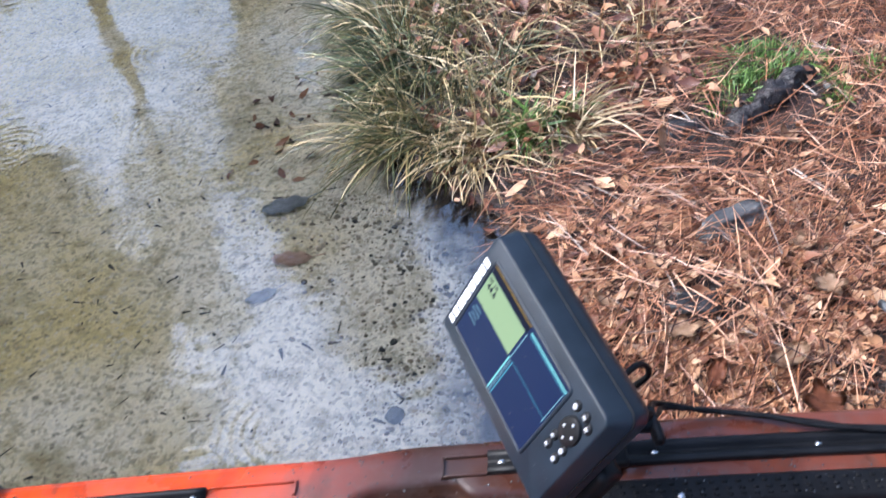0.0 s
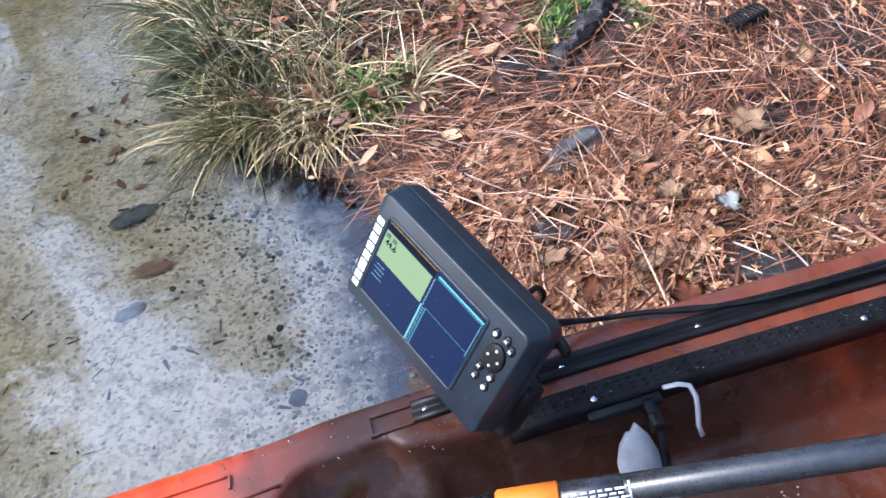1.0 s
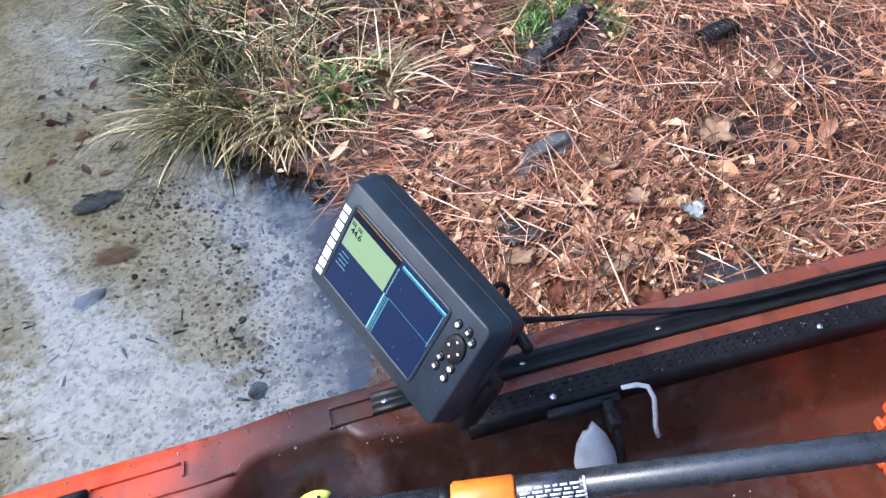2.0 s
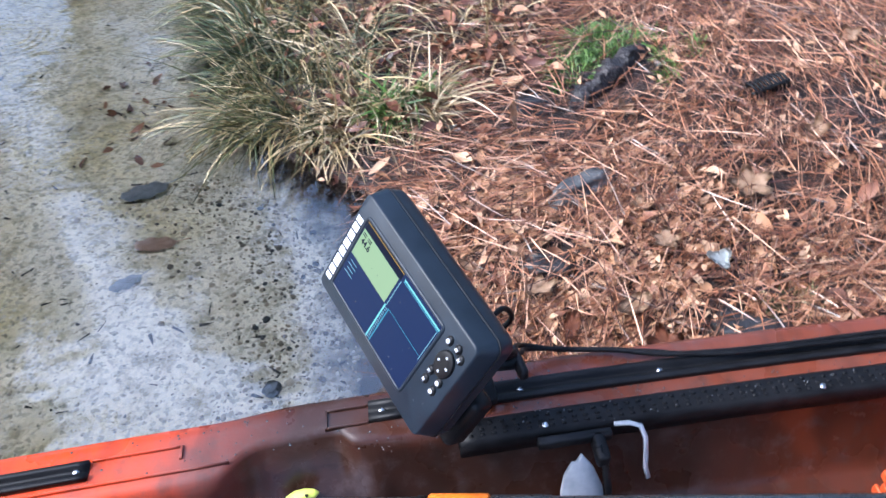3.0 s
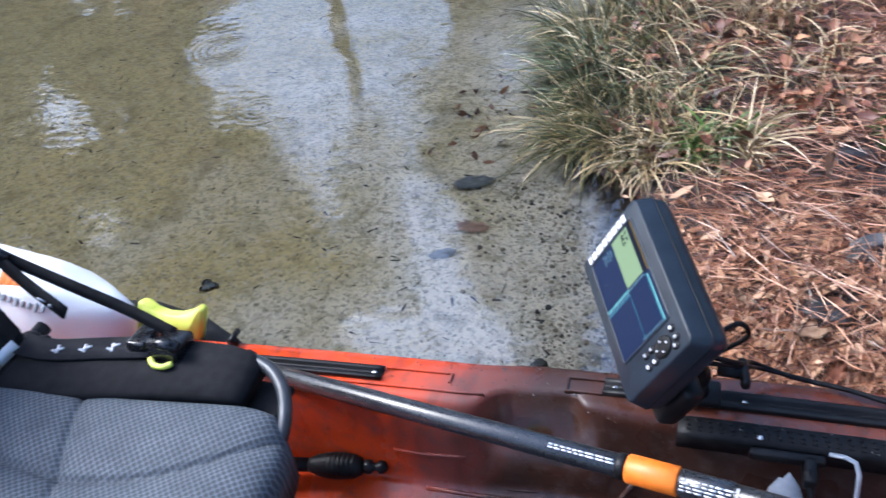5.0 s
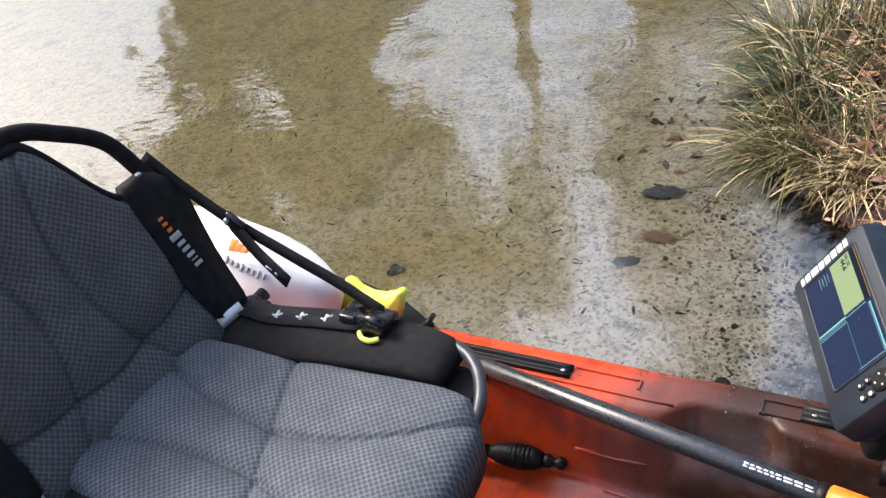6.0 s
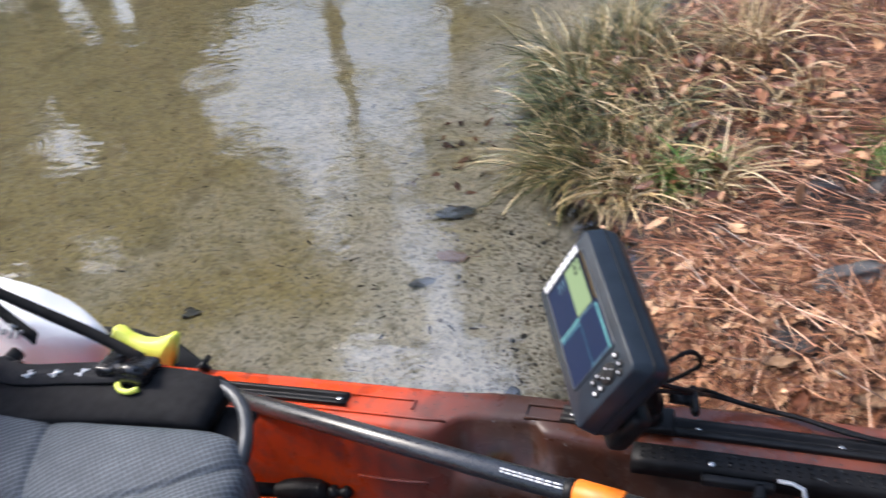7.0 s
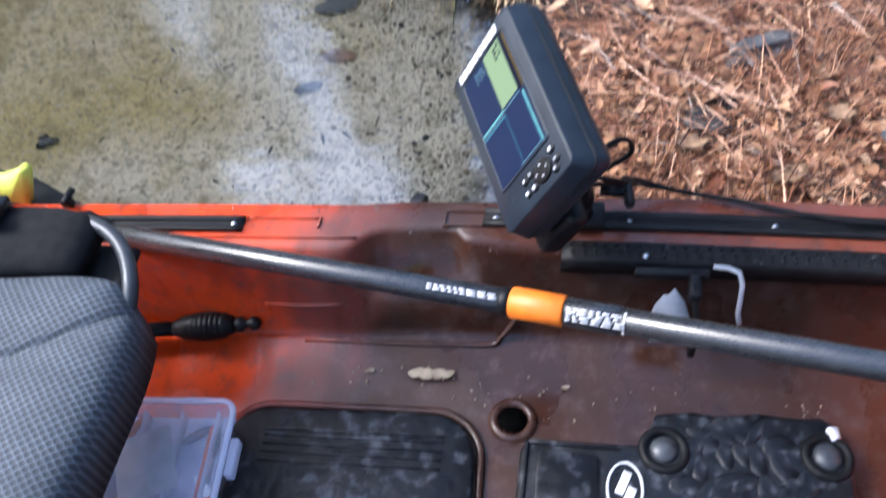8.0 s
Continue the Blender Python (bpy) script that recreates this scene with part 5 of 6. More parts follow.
def moss_gap(x, y):
    """Fewer needles on the moss, the bare mud patches and the grass."""
    k = np.ones(np.shape(x))
    for cx, cy, r, low in MUD:
        k = np.minimum(k, low + (1 - low) * smooth01((np.hypot(x - cx, y - cy) / r - 0.6) / 0.7))
    return k


MUD = [(0.66, 1.1, 0.13, 0.1), (0.40, 0.51, 0.09, 0.25), (0.72, 0.31, 0.12, 0.3), (0.49, 1.0, 0.1, 0.15), (0.7, 1.24, 0.13, 0.25), (1.2, 0.85, 0.14, 0.35), (0.05, 1.1, 0.25, 0.25), (0.2, 1.5, 0.3, 0.4), (0.95, 0.62, 0.1, 0.5)]


def build_litter():
    P = on_bank(31000, 0.0, 2.4, 0.03, 2.6, 0.06, lambda x, y: moss_gap(x, y) * smooth01((2.4 - x) / 0.7) * smooth01((2.6 - y) / 0.7))
    n = len(P)
    grain = 0.6 + 0.9 * np.sin(P[:, 0] * 3.1 + 1) * np.cos(P[:, 1] * 2.7)
    head = np.where(RS.uniform(0, 1, n) < 0.6, grain + RS.normal(0, 0.5, n), RS.uniform(0, 6.28, n))
    V, F = ribbons(P, head + np.pi * (RS.uniform(0, 1, n) < 0.5), RS.normal(0.06, 0.12, n), RS.uniform(0.06, 0.19, n), RS.uniform(0.0006, 0.0013, n), RS.normal(0.1, 0.25, n), 3,
                   RS.uniform(0, 6.28, n), RS.uniform(0.002, 0.034, n))
    stuff("pine_needles", V, F, M_NEEDLE, "fallen rust-brown pine needles matting the bank", "pine needles")

    # thinner litter farther up the bank
    P3 = on_bank(9000, 0.3, 6.5, -3.0, 5.0, 0.1, lambda x, y: np.clip(1.3 - np.hypot(x - 1.6, y - 1.2) / 3.6, 0, 1) * smooth01((np.hypot((x - 1.05) / 1.15, (y - 1.15) / 1.25) - 0.75) / 0.4))
    m = len(P3)
    V, F = ribbons(P3, RS.uniform(0, 6.28, m), RS.normal(0.05, 0.1, m), RS.uniform(0.1, 0.22, m), RS.uniform(0.001, 0.0022, m), RS.normal(0.1, 0.2, m), 2, RS.uniform(0, 6.28, m), RS.uniform(0.002, 0.02, m))
    stuff("pine_needles", V, F, M_NEEDLE, "scattered brown pine needles farther up the bank", "pine needles")
    # needles that lie over the half-buried stones
    C = np.array([(0.508, 0.70, 0.10), (0.40, 0.507, 0.09), (0.72, 0.295, 0.10), (0.47, 1.01, 0.08), (1.1, 0.755, 0.08)])
    m = 60 * len(C)
    k = np.repeat(np.arange(len(C)), 60)
    a, r = RS.uniform(0, 6.28, m), RS.uniform(0.25, 1, m) ** 0.5
    x, y = C[k, 0] + C[k, 2] * r * np.cos(a), C[k, 1] + C[k, 2] * r * np.sin(a)
    P2 = np.column_stack([x, y, ground_height(x, y)])
    V, F = ribbons(P2, RS.uniform(0, 6.28, m), RS.normal(0.12, 0.1, m), RS.uniform(0.06, 0.15, m), RS.uniform(0.0007, 0.0014, m), RS.normal(0.25, 0.15, m), 4, RS.uniform(0, 6.28, m), RS.uniform(0.02, 0.045, m))
    stuff("pine_needles", V, F, M_NEEDLE, "loose pine needles fallen across the stones", "pine needles")

    def leaves(name, P, lo, hi, material, label, lift):
        """Small curled leaves of eight faces each."""
        Vs, Fs = [], []
        t = np.linspace(0, 1, 5)
        wid = np.array([0.12, 0.75, 1.0, 0.7, 0.05])
        k = 0
        for x, y, z in P:
            L = RS.uniform(lo, hi)
            W = L * RS.uniform(0.14, 0.3)
            a, tilt, roll, curl = RS.uniform(0, 6.28), RS.normal(0, 0.35), RS.normal(0, 0.6), RS.normal(0, 0.7)
            R = np.array(Euler((roll, tilt, a)).to_matrix())
            pts = []
            for i in range(5):
                for s in (-1, 0, 1):
                    w = W * wid[i] * RS.uniform(0.8, 1.2)
                    pts.append(((t[i] - 0.5) * L, s * w, curl * L * (t[i] - 0.5) ** 2 + abs(s) * w * 0.35))
            q = np.array(pts) @ R.T + (x, y, z)
            q[:, 2] += lift + max(0, z + 0.002 - q[:, 2].min()) * 0.6
            Vs.append(q)
            for i in range(4):
                for s in (0, 1):
                    b = k + i * 3 + s
                    Fs.append((b, b + 1, b + 4, b + 3))
            k += 15
        return stuff(name, np.concatenate(Vs), np.array(Fs), material, label, "leaves")

    def shore_weight(x, y):
        return moss_gap(x, y) * np.clip(1.25 - np.hypot(x - 0.4, y - 0.2) * 1.6, 0.05, 1)
    leaves("leaf_litter", on_bank(4300, 0.03, 1.6, 0.04, 1.5, 0.04, shore_weight), 0.013, 0.042, M_LEAF, "small curled tan and rust dead leaves", 0.010)
    leaves("leaf_litter", on_bank(260, -0.3, 2.2, 0.1, 2.3, 0.03), 0.03, 0.065, M_LEAF, "larger curled brown dead leaves", 0.02)
    leaves("leaf_litter", on_bank(120, -0.3, 0.4, 0.9, 1.9, 0.03), 0.03, 0.065, M_RUSSET, "brown leaves caught in the grass", 0.05)
    leaves("leaf_litter", on_bank(260, 0.0, 0.55, 1.14, 1.8, 0.05), 0.02, 0.058, M_RUSSET, "dark russet leaves lying between the grass", 0.03)
    leaves("leaf_litter", on_bank(60, -0.15, 0.12, 0.75, 1.1, -0.02), 0.015, 0.035, M_RUSSET, "wet dark leaves along the waterline", 0.006)
    k = 34
    x, y = RS.normal(-0.45, 0.09, k), RS.normal(1.33, 0.1, k)
    leaves("sunken_leaves", np.column_stack([x, y, np.minimum(ground_height(x, y), -0.016)]), 0.02, 0.05, M_RUSSET, "brown sunken leaf fragments beside the grass", 0.0)
    # fine dark crumbs
    P = on_bank(1500, 0.0, 2.0, 0.05, 2.0, -0.03)
    V, F = ribbons(P, RS.uniform(0, 6.28, 1500), RS.normal(0, 0.1, 1500), RS.uniform(0.01, 0.05, 1500), RS.uniform(0.001, 0.003, 1500), RS.normal(0, 0.1, 1500), 2, 0.3, 0.004)
    stuff("bark_crumbs", V, F, M_WOOD, "dark twigs and bark crumbs in the litter", "twigs")


build_litter()


def tuft(cx, cy, rx, ry, n, lo, hi, material, name, label, lean=(0, 0), rise=(1.0, 0.35), width=(0.0012, 0.0026)):
    """Grass growing from several small clumps, each leaning its own way."""
    m = max(3, n // 28)
    ka, kr = RS.uniform(0, 6.28, m), RS.uniform(0, 1, m) ** 0.55
    kx, ky = cx + rx * kr * np.cos(ka), cy + ry * kr * np.sin(ka)
    khead = np.arctan2((ky - cy) / ry + lean[1] + RS.normal(0, 0.8, m), (kx - cx) / rx + lean[0] + RS.normal(0, 0.8, m))
    kup, klen = RS.normal(0, 0.22, m), RS.uniform(0.7, 1.15, m)
    k = RS.randint(0, m, n)
    x, y = kx[k] + RS.normal(0, 0.13 * rx, n), ky[k] + RS.normal(0, 0.13 * ry, n)
    P = np.column_stack([x, y, np.maximum(ground_height(x, y), -0.015)])
    head = khead[k] + RS.normal(0, 0.75, n)
    up = RS.normal(rise[0], rise[1], n) + kup[k]
    V, F = ribbons(P, head, up, RS.uniform(lo, hi, n) * klen[k], RS.uniform(*width, n), RS.uniform(0.4, 2.2, n), 6, RS.uniform(0, 6.28, n))
    return stuff(name, V, F, material, label, "grass")


tuft(-0.07, 1.2, 0.17, 0.15, 620, 0.14, 0.36, M_BLADE, "grass_tuft", "drooping green and straw grass tuft at the water's edge", (-0.5, -0.3), (0.75, 0.5), (0.0009, 0.002))
tuft(-0.13, 1.17, 0.1, 0.1, 90, 0.26, 0.44, M_BLADE, "grass_tuft", "long pale blades arching over the shallows", (-0.8, -0.6), (0.9, 0.3), (0.001, 0.002))
tuft(0.12, 1.05, 0.15, 0.08, 420, 0.09, 0.23, M_STRAW, "grass_tuft", "straw-coloured grass tuft over the waterline", (0.0, -1.0), (0.7, 0.45), (0.0012, 0.0028))
tuft(0.06, 1.1, 0.17, 0.1, 330, 0.08, 0.22, M_BLADE, "grass_tuft", "green and straw grass behind the waterline", (-0.1, -0.6), (0.8, 0.4), (0.0012, 0.0028))
tuft(0.17, 1.06, 0.07, 0.05, 150, 0.07, 0.17, M_FRESH, "fresh_grass", "bright green fresh grass blades", (0.3, -0.5), (0.9, 0.3), (0.0022, 0.0042))
tuft(0.02, 1.42, 0.24, 0.14, 330, 0.1, 0.28, M_BLADE, "grass_tuft", "mixed straw and green grass clump on the point", (-0.3, -0.3), (0.8, 0.45), (0.0011, 0.0026))
tuft(-0.18, 1.68, 0.16, 0.3, 620, 0.16, 0.36, M_BLADE, "grass_tuft", "taller green reedy grass by the water", (-0.5, 0.0), (1.0, 0.35), (0.0012, 0.0026))
tuft(-0.17, 1.38, 0.07, 0.13, 260, 0.2, 0.38, M_RUSH, "grass_tuft", "upright dark green rushes in the shallows", (-0.6, 0.0), (1.1, 0.28), (0.001, 0.002))
tuft(0.42, 1.5, 0.3, 0.3, 330, 0.08, 0.26, M_STRAW, "grass_tuft", "dry grass thinning out over the bank", (0, -0.3), (0.6, 0.5), (0.001, 0.0024))
tuft(0.2, 1.72, 0.3, 0.2, 380, 0.12, 0.3, M_STRAW, "grass_tuft", "pale dry grass standing behind the leaves", (-0.2, -0.2), (1.0, 0.35), (0.001, 0.0024))
tuft(0.9, 1.95, 0.5, 0.25, 420, 0.08, 0.2, M_STRAW, "grass_tuft", "dry grass behind the bank", (0, -0.3))
tuft(0.69, 1.24, 0.16, 0.075, 1100, 0.02, 0.05, M_FRESH, "moss_patch", "short green moss and grass by the rotten log", (0, 0), (1.0, 0.4), (0.001, 0.002))
tuft(0.56, 1.13, 0.09, 0.06, 350, 0.02, 0.05, M_FRESH, "moss_patch", "short green moss beside the log", (0, 0), (1.0, 0.4), (0.001, 0.002))
tuft(0.87, 1.13, 0.08, 0.09, 300, 0.02, 0.06, M_FRESH, "moss_patch", "sparse green moss", (0, 0), (1.0, 0.4), (0.001, 0.002))
tuft(0.78, 0.33, 0.1, 0.06, 220, 0.02, 0.05, M_BLADE, "moss_patch", "sparse olive grass in bare mud", (0, 0), (0.9, 0.4))
tuft(1.45, 0.95, 0.15, 0.2, 220, 0.02, 0.05, M_FRESH, "moss_patch", "green moss in the needles", (0, 0), (0.9, 0.4), (0.001, 0.002))


def stone(x, y, sx, sy, sz, turn, material, label, sink=0.35, name="stone"):
    bm = bmesh.new()
    bmesh.ops.create_icosphere(bm, subdivisions=4, radius=1)
    o = Vector((x * 9, y * 7, 3))
    for v in bm.verts:
        p = v.co.copy()
        k = 1 + 0.35 * noise.noise(p * 1.3 + o) + 0.16 * noise.noise(p * 3.1 + o) + 0.05 * noise.noise(p * 9 + o)
        q = p * k
        v.co = Vector((q.x * sx, q.y * sy, max(-0.5, min(0.75, q.z)) * sz))
    ob = part(name, bm, material)
    z = float(ground_height(np.array([x]), np.array([y]))[0])
    ob.matrix_world = pose(x, y, z + sz * (0.5 - sink), RSI.uniform(-6, 6), RSI.uniform(-6, 6), turn)
    return tagged(ob, label, "stone", "stones on the shore")


RSI = random.Random(3)
stone(0.508, 0.698, 0.088, 0.03, 0.04, 30, M_STONE, "flat grey stone half buried in pine needles", 0.05)
stone(0.40, 0.507, 0.06, 0.036, 0.03, -5, M_WETSTONE, "dark wet stone sunk in leaf litter", 0.45)
stone(0.72, 0.295, 0.07, 0.038, 0.03, -25, M_WETSTONE, "dark muddy stone near the kayak", 0.5)
stone(0.47, 1.01, 0.05, 0.03, 0.035, 10, M_WETSTONE, "dark wet stone below the moss", 0.4)
stone(1.1, 0.755, 0.05, 0.026, 0.028, 20, M_WETSTONE, "brown-grey stone in the needles", 0.5)
stone(-0.138, 0.337, 0.017, 0.014, 0.013, 40, M_WETSTONE, "small dark pebble on the lake bed", 0.0)
for i in range(46):
    t = RSI.random()
    x, y = 0.07 - 0.4 * t + RSI.gauss(0, 0.07), 0.15 + 1.1 * t + RSI.gauss(0, 0.08)
    if float(signed_distance(np.array([x]), np.array([y]), NEAR_LAND)[0]) < 0.03:
        r = RSI.uniform(0.0025, 0.0065)
        stone(x, y, r * 1.3, r, r * 0.8, RSI.uniform(0, 180), RSI.choice((M_WETSTONE, M_STONE)), "small pebble at the water's edge", 0.1, "pebble")


def build_log():
    bm = bmesh.new()
    pts = curve_pts([(0.55, 0.99, 0.075), (0.61, 1.035, 0.105), (0.69, 1.11, 0.118), (0.745, 1.165, 0.122), (0.80, 1.215, 0.1)], 60)
    tube(bm, pts, lambda t: 0.006 + 0.021 * math.sin(math.pi * min(1, t * 0.8 + 0.15)), 28)
    for v in bm.verts:
        v.co += Vector((noise.noise(v.co * 22), noise.noise(v.co * 22 + Vector((5, 0, 0))), noise.noise(v.co * 30))) * 0.012
        v.co += Vector((noise.noise(v.co * 75), noise.noise(v.co * 70 + Vector((9, 0, 0))), noise.noise(v.co * 80))) * 0.009
    tagged(part("rotten_log", bm, M_WOOD), "short dark rotten log half buried in moss", "log")
    bm = bmesh.new()
    tube(bm, curve_pts([(0.80, 1.82, 0.165), (0.90, 1.63, 0.155), (1.05, 1.56, 0.155), (1.22, 1.58, 0.155), (1.40, 1.66, 0.16), (1.6, 1.68, 0.16)], 30), lambda t: 0.008 - 0.003 * t, 8)
    tagged(part("fallen_branch", bm, M_WOOD), "thin dark curved branch lying on the needles", "branch")
    bm = bmesh.new()
    tube(bm, curve_pts([(0.49, 0.60, 0.085), (0.55, 0.72, 0.095), (0.63, 0.83, 0.10)], 10), 0.003, 6)
    tagged(part("twig", bm, M_NEEDLE), "thin brown twig on the needles", "twig")


build_log()


def build_comb():
    """The ribbed black plastic thing lying among the needles."""
    z = float(ground_height(np.array([0.98]), np.array([0.95]))[0])
    c = thing("plastic_clip", "black ribbed plastic clip lying on pine needles", "clip", m=pose(1.0, 0.95, z + 0.036, 0, -4, 18))
    c.scale = (0.82, 0.82, 0.82)
    bm = bmesh.new()
    for s in (-1, 1):
        tube(bm, curve_pts([(-0.065, 0.017 * s, -0.004), (-0.02, 0.022 * s, 0.004), (0.03, 0.022 * s, 0.006), (0.062, 0.016 * s, 0.0)], 12), 0.006, 8)
    part("spine", bm, M_BLACKPL, c)
    for i in range(9):
        x = -0.056 + i * 0.0135
        bm = bmesh.new()
        tube(bm, [(x, -0.03, -0.012), (x, -0.024, 0.008), (x, 0.0, 0.014), (x, 0.024, 0.008), (x, 0.03, -0.012)], 0.0036, 6)
        part("rib", bm, M_BLACKPL, c)


build_comb()


def big_leaf(x, y, size, turn, material, label, lobes=0, lift=0.02, tilt=(10, -8), name="fallen_leaf", curl=0.25):
    """One leaf with a midrib, curled; lobes makes an oak or maple outline."""
    n = 28
    bm = bmesh.new()
    rim = []
    for i in range(n):
        a = 6.2832 * i / n
        r = 0.5 * (1 + (0.28 * math.cos(lobes * a) if lobes else 0))
        px, py = r * math.cos(a), r * math.sin(a) * (0.85 if lobes else 0.5)
        rim.append((px, py))
    for th in (0.0,):
        c = bm.verts.new((0, 0, 0))
        mid = [bm.verts.new((px * 0.5, py * 0.5, curl * 0.25 * (px * px + 1.5 * py * py))) for px, py in rim]
        out = [bm.verts.new((px, py, curl * (px * px + 1.5 * py * py) + 0.03 * math.sin(i * 1.7))) for i, (px, py) in enumerate(rim)]
        for i in range(n):
            j = (i + 1) % n
            bm.faces.new((c, mid[i], mid[j]))
            bm.faces.new((mid[i], out[i], out[j], mid[j]))
    r = bmesh.ops.solidify(bm, geom=bm.faces[:], thickness=0.012)
    tube(bm, [(0.45, 0, 0.03), (0.7, 0.03, 0.06), (0.85, 0.08, 0.05)], 0.012, 6)
    for v in bm.verts:
        v.co *= size
    z = float(ground_height(np.array([x]), np.array([y]))[0])
    ob = part(name, bm, material)
    ob.matrix_world = pose(x, y, z + lift, tilt[0], tilt[1], turn)
    return tagged(ob, label, "leaf", "fallen leaves")


M_LEAFTAN = mat("pale_tan_leaf", [(0, (0.3, 0.17, 0.09)), (1, (0.46, 0.31, 0.2))], 60, 0.55, 0.4, 300, dist=0.001)
M_LEAFWHITE = mat("bleached_leaf", [(0, (0.36, 0.38, 0.36)), (1, (0.52, 0.54, 0.51))], 60, 0.55, 0.4, 300, dist=0.001)
M_LEAFORANGE = mat("orange_brown_leaf", [(0, (0.13, 0.04, 0.02)), (1, (0.3, 0.11, 0.05))], 60, 0.55, 0.4, 300, dist=0.001)
# slate tone raised to include the sky reflected above the sunken leaves
M_LEAFBLUE = mat("slate_wet_leaf", [(0, (0.22, 0.24, 0.27)), (1, (0.34, 0.36, 0.39))], 60, 0.4, 0.4, 300, dist=0.001)
M_LEAFSUNK = mat("sunken_red_leaf", [(0, (0.46, 0.3, 0.22)), (1, (0.6, 0.42, 0.32))], 60, 0.5, 0.4, 300, dist=0.001)
big_leaf(0.403, 0.94, 0.08, 80, M_LEAFTAN, "pale tan leaf standing on edge", 0, 0.042, (60, -10))
big_leaf(0.70, 0.43, 0.05, 40, M_LEAFWHITE, "bleached white leaf scrap", 3, 0.04, (10, 5))
big_leaf(0.835, 0.625, 0.085, 20, M_LEAFTAN, "pale brown oak leaf", 5, 0.038, (8, -5))
big_leaf(0.80, 1.12, 0.03, 0, M_LEAFWHITE, "tiny white scrap in moss", 3, 0.012, (10, 5))
big_leaf(-0.236, 1.36, 0.1, 200, M_LEAFTAN, "large yellowish leaf caught in grass", 3, 0.11, (30, 20))
big_leaf(-0.08, 1.0, 0.05, 30, M_LEAFORANGE, "orange leaf at the waterline", 0, 0.012, (15, 10))
big_leaf(-0.01, 0.965, 0.06, 120, M_LEAFTAN, "tan curled leaf at the waterline", 3, 0.015, (15, 20))
big_leaf(0.04, 0.90, 0.05, 60, M_LEAFTAN, "tan leaf at the waterline", 0, 0.015, (15, 20))
big_leaf(0.27, 0.96, 0.045, 60, M_LEAFWHITE, "pale scrap below the grass", 3, 0.015, (15, 20))
for x, y, s, a in ((0.52, 0.36, 0.08, 30), (0.46, 0.22, 0.07, 200), (0.55, 0.26, 0.075, 100), (0.36, 0.42, 0.06, 10), (0.62, 0.5, 0.06, 70), (0.3, 0.25, 0.06, 300), (0.24, 0.5, 0.05, 150), (0.4, 0.33, 0.06, 240)):
    big_leaf(x, y, s, a, M_LEAFTAN if int(a) % 20 else M_LEAFORANGE, "curled tan oak leaf in the litter", 5 if a % 3 else 0, 0.036, (RSI.uniform(-20, 20), RSI.uniform(-20, 20)), curl=RSI.uniform(-0.3, 0.5))
for x, y, s, a in ((0.36, 1.2, 0.055, 20), (0.28, 1.3, 0.055, 100), (0.12, 1.25, 0.055, 60), (0.66, 0.93, 0.05, 40), (0.6, 0.6, 0.045, 80), (1.3, 1.15, 0.05, 10), (1.05, 0.78, 0.05, 70)):
    big_leaf(x, y, s, a, M_LEAFORANGE if s > 0.052 else M_LEAFTAN, "russet leaf resting on the bank", 4, 0.03, (RSI.uniform(-30, 30), RSI.uniform(-30, 30)), curl=RSI.uniform(0.5, 1.2))
big_leaf(-0.452, 0.94, 0.11, 20, M_LEAFBLUE, "slate-blue sunken leaf on the lake bed", 0, 0.008, (0, 0), curl=0.05)
big_leaf(-0.405, 0.76, 0.09, 0, M_LEAFSUNK, "reddish sunken leaf on the lake bed", 0, 0.006, (0, 0), curl=0.05)
big_leaf(-0.45, 0.65, 0.07, 30, M_LEAFBLUE, "grey sunken leaf on the lake bed", 0, 0.005, (0, 0), curl=0.03)
big_leaf(-1.0, 0.44, 0.045, 10, M_LEAFBLUE, "dark sunken leaf on the lake bed", 3, 0.006, (0, 0), curl=0.03)


def build_debris():
    n = 700
    x, y = RS.uniform(-2.3, 0.1, n), RS.uniform(0.05, 2.6, n)
    x, y = np.concatenate([x, RS.normal(-0.05, 0.12, 350)]), np.concatenate([y, RS.uniform(0.05, 0.85, 350)])
    keep = signed_distance(x, y, NEAR_LAND) < -0.005
    x, y = x[keep], y[keep]
    n = len(x)
    P = np.column_stack([x, y, ground_height(x, y) + 0.001])
    V, F = ribbons(P, RS.uniform(0, 6.28, n), RS.normal(0, 0.04, n), np.where(np.arange(n) < 500, RS.uniform(0.006, 0.035, n), RS.uniform(0.002, 0.006, n)), np.where(np.arange(n) < 500, RS.uniform(0.0012, 0.004, n), RS.uniform(0.0007, 0.0022, n)), RS.normal(0, 0.05, n), 2, 0.05, 0.001)
    stuff("lake_bed_debris", V, F, M_WOOD, "dark twig and leaf fragments on the lake bed", "debris")


build_debris()


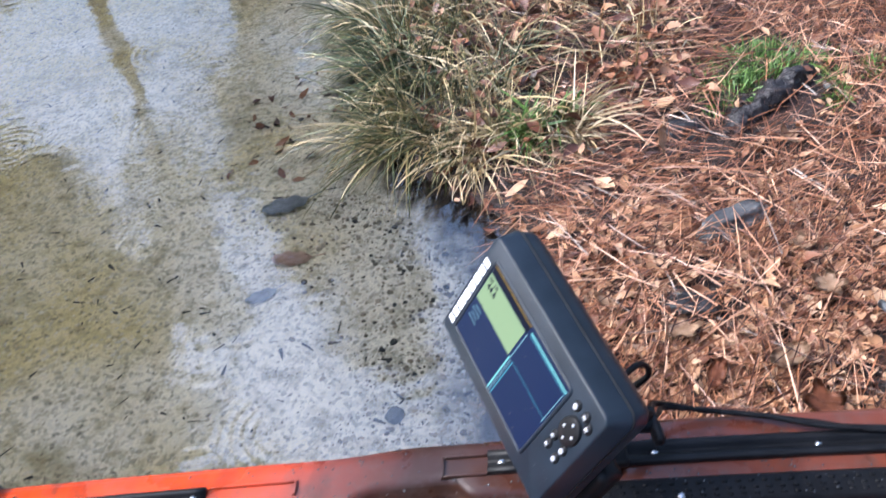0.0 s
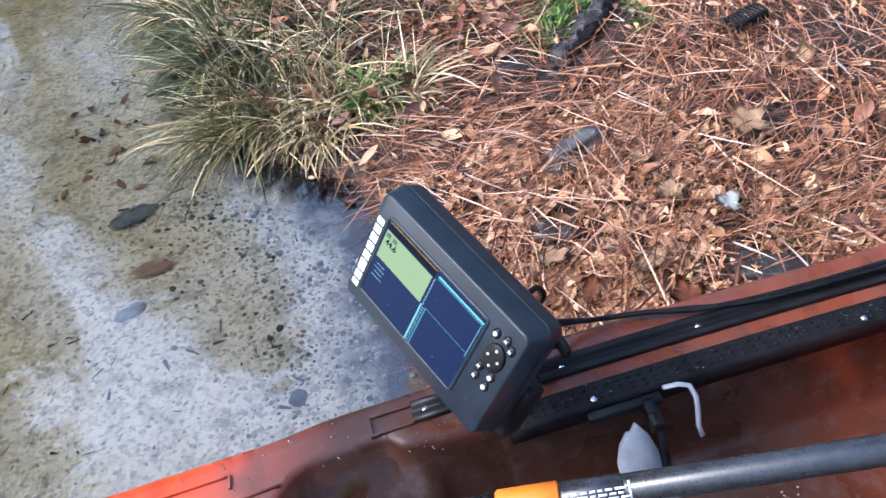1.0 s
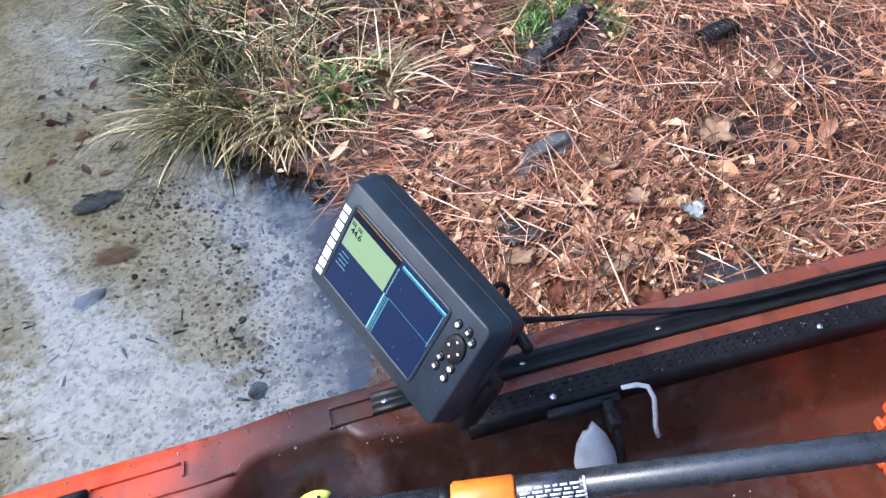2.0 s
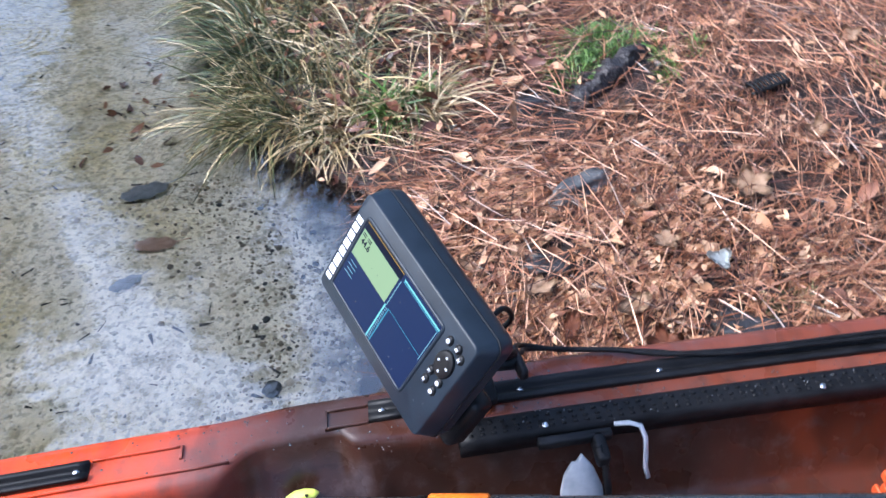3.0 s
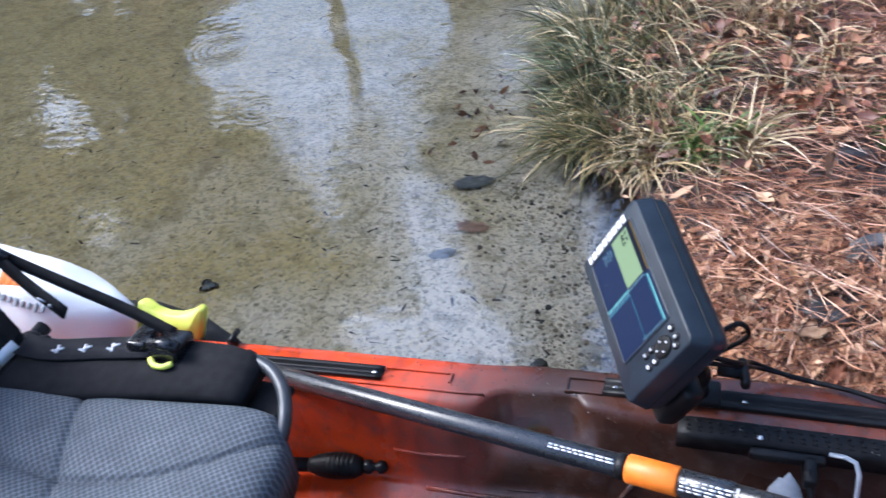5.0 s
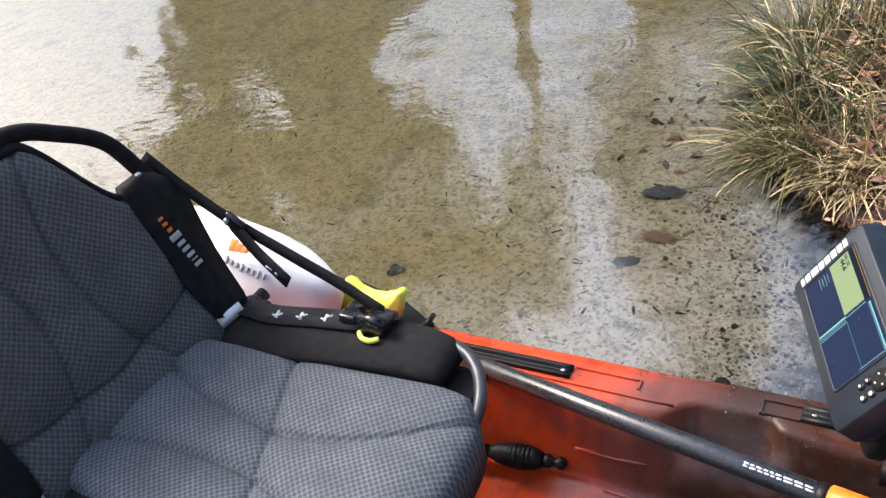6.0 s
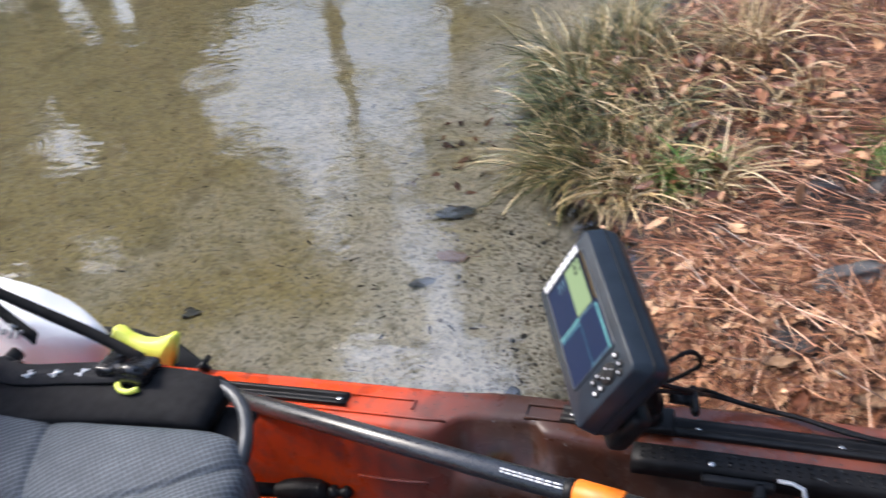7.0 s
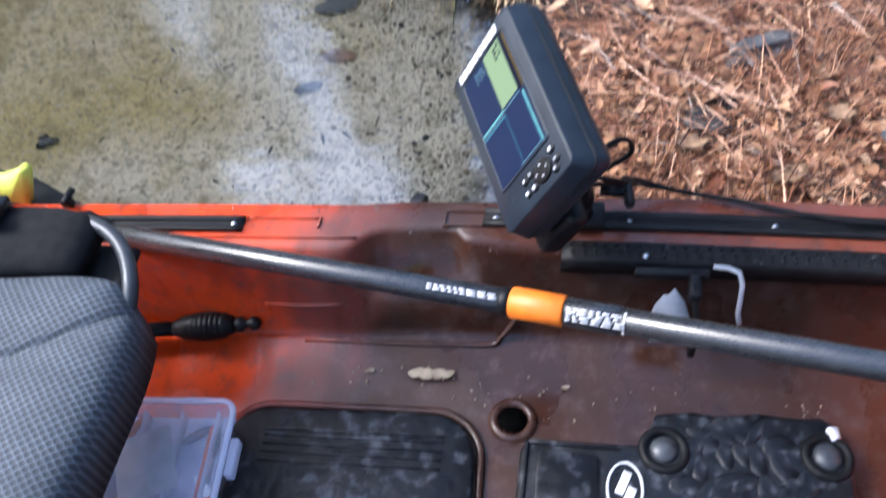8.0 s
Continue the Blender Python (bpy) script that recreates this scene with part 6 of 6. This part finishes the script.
def build_gravel():
    """Small pebbles in the shallows, each a squashed twelve-sided lump."""
    rs = np.random.RandomState(31)
    n = 1700
    y = rs.uniform(0.06, 0.98, n)
    x = 0.02 - 0.16 * np.abs(rs.normal(0, 1, n)) - 0.28 * smooth01((y - 0.6) / 0.45)
    d = signed_distance(x, y, NEAR_LAND)
    keep = (d < 0.03) & (y > np.array([y_rim(v) for v in x]) + 0.01)
    x, y = x[keep], y[keep]
    n = len(x)
    r = np.clip(rs.lognormal(-5.75, 0.45, n), 0.0016, 0.009)
    z = ground_height(x, y) + 0.25 * r
    q = np.arange(6) * math.pi / 3
    ring = np.stack([np.cos(q), np.sin(q)], 1)
    lump = np.concatenate([np.column_stack([ring, np.full(6, -0.2)]), np.column_stack([ring * 0.62, np.full(6, 0.45)]), [[0, 0, 0.58]]])
    V = lump[None] * (1 + rs.uniform(-0.22, 0.22, (n, 13, 1))) * r[:, None, None]
    a = rs.uniform(0, 6.28, n)
    st = rs.uniform(0.6, 1.0, n)
    X, Y = V[:, :, 0] * st[:, None], V[:, :, 1]
    V = np.stack([X * np.cos(a)[:, None] - Y * np.sin(a)[:, None] + x[:, None], X * np.sin(a)[:, None] + Y * np.cos(a)[:, None] + y[:, None], V[:, :, 2] * 0.8 + z[:, None]], -1)
    F = []
    for i in range(n):
        b = i * 13
        for k in range(6):
            j = (k + 1) % 6
            F.append((b + k, b + j, b + 6 + j, b + 6 + k))
            F.append((b + 6 + k, b + 6 + j, b + 12, b + 12))
    me = bpy.data.meshes.new("shore_gravel")
    me.from_pydata(V.reshape(-1, 3).tolist(), [], [f[:3] if f[2] == f[3] else f for f in F])
    tagged(link_mesh("shore_gravel", me, M_GRAVEL), "small wet brown and grey pebbles in the shallows", "gravel", kind="stuff")


M_GRAVEL = mat("wet_gravel", [(0, (0.06, 0.05, 0.04)), (0.3, (0.17, 0.14, 0.1)), (0.7, (0.36, 0.3, 0.22)), (1, (0.66, 0.62, 0.55))], 40, 0.5, 0.3, 300, island=0.85, dist=0.001)
build_gravel()


# ---- pines: far shore ones that the water mirrors, unseen near-bank ones that shade ----
def pine(az, dist, height, girth, crown_from, spread, clumps, seed):
    rs = np.random.RandomState(seed)
    x, y = 0.1 + dist * math.sin(radians(az)), -0.7 + dist * math.cos(radians(az))
    z = float(ground_height(np.array([x]), np.array([y]))[0]) - 0.1
    tree = thing("pine_tree", "tall lake-shore pine with bare lower trunk", "tree", "pines round the lake", m=pose(x, y, z))
    bm = bmesh.new()
    sway = rs.uniform(-0.3, 0.3, 2)
    pts = [(sway[0] * (t / height) ** 2, sway[1] * (t / height) ** 2, t) for t in np.linspace(0, height, 14)]
    tube(bm, pts, lambda t: girth * (1 - 0.85 * t) * (1.25 - 0.25 * min(1, t * 9)), 10)
    limbs = []
    for i in range(16):
        h = height * (crown_from + (1 - crown_from) * i / 16)
        a = rs.uniform(0, 6.28)
        L = spread * (1 - 0.75 * i / 16) * rs.uniform(0.7, 1.1)
        p0 = Vector((sway[0] * (h / height) ** 2, sway[1] * (h / height) ** 2, h))
        p1 = p0 + Vector((math.cos(a) * L, math.sin(a) * L, L * rs.uniform(0.05, 0.4)))
        limbs.append((p0, p1))
        tube(bm, [p0, p0.lerp(p1, 0.5) - Vector((0, 0, 0.05 * L)), p1], lambda t: 0.05 * (1 - 0.8 * t), 5)
    part("trunk", bm, M_BARK, tree)
    if clumps:
        k = rs.randint(0, len(limbs), clumps)
        t = rs.uniform(0.25, 1.1, clumps)
        A = np.array([limbs[i][0] for i in k]); B = np.array([limbs[i][1] for i in k])
        C = A + (B - A) * t[:, None] + rs.normal(0, 0.34, (clumps, 3))
        D = rs.normal(0, 1, (clumps, 3)); D /= np.linalg.norm(D, axis=1)[:, None]
        E = np.cross(D, rs.normal(0, 1, (clumps, 3))); E /= np.linalg.norm(E, axis=1)[:, None]
        s = rs.uniform(0.1, 0.28, clumps)[:, None]
        V = np.stack([C - D * s, C + E * s * 0.35, C + D * s, C - E * s * 0.35], 1).reshape(-1, 3)
        b = np.arange(clumps) * 4
        F = np.stack([b, b + 1, b + 2, b + 3], 1)
        me = bpy.data.meshes.new("crown")
        me.from_pydata(V.tolist(), [], F.tolist())
        link_mesh("crown", me, M_CROWN, tree, smooth=False)


# bearing, distance, height, trunk radius, where the crown starts, spread, clumps, seed
TREES = [(-40.6, 13, 21, 0.22, 0.33, 2.7, 14000, 3), (-46.5, 13.5, 20, 0.24, 0.3, 2.8, 20000, 2), (-43.5, 14.5, 22, 0.22, 0.4, 2.6, 12000, 4), (-40, 16, 10, 0.2, 0.03, 2.6, 9000, 11), (-51.5, 14, 15, 0.22, 0.2, 2.0, 8000, 1),
         (-28.3, 12.5, 10.5, 0.2, 0.6, 0.6, 700, 5), (-19.6, 13, 10.5, 0.28, 0.5, 0.9, 1500, 6), (-12, 12, 13, 0.25, 0.25, 1.4, 3500, 7), (-6, 15, 9, 0.18, 0.3, 1.6, 2500, 8),
         # from here on out of view: near-bank pines added to block sky light
         (48, 6.5, 15, 0.25, 0.3, 3.0, 4000, 12), (70, 5.5, 15, 0.25, 0.3, 3.0, 5000, 13), (95, 5.0, 15, 0.25, 0.3, 3.0, 5000, 14), (120, 5.5, 16, 0.25, 0.3, 3.0, 5000, 15),
         (150, 9, 18, 0.25, 0.25, 3.2, 5000, 16), (82, 9, 18, 0.25, 0.25, 3.0, 4000, 17), (30, 9, 17, 0.25, 0.3, 2.8, 3000, 18)]
for az, dist, height, girth, cf, spread, clumps, seed in TREES:
    pine(az, dist, height, girth, cf, spread, clumps, seed)
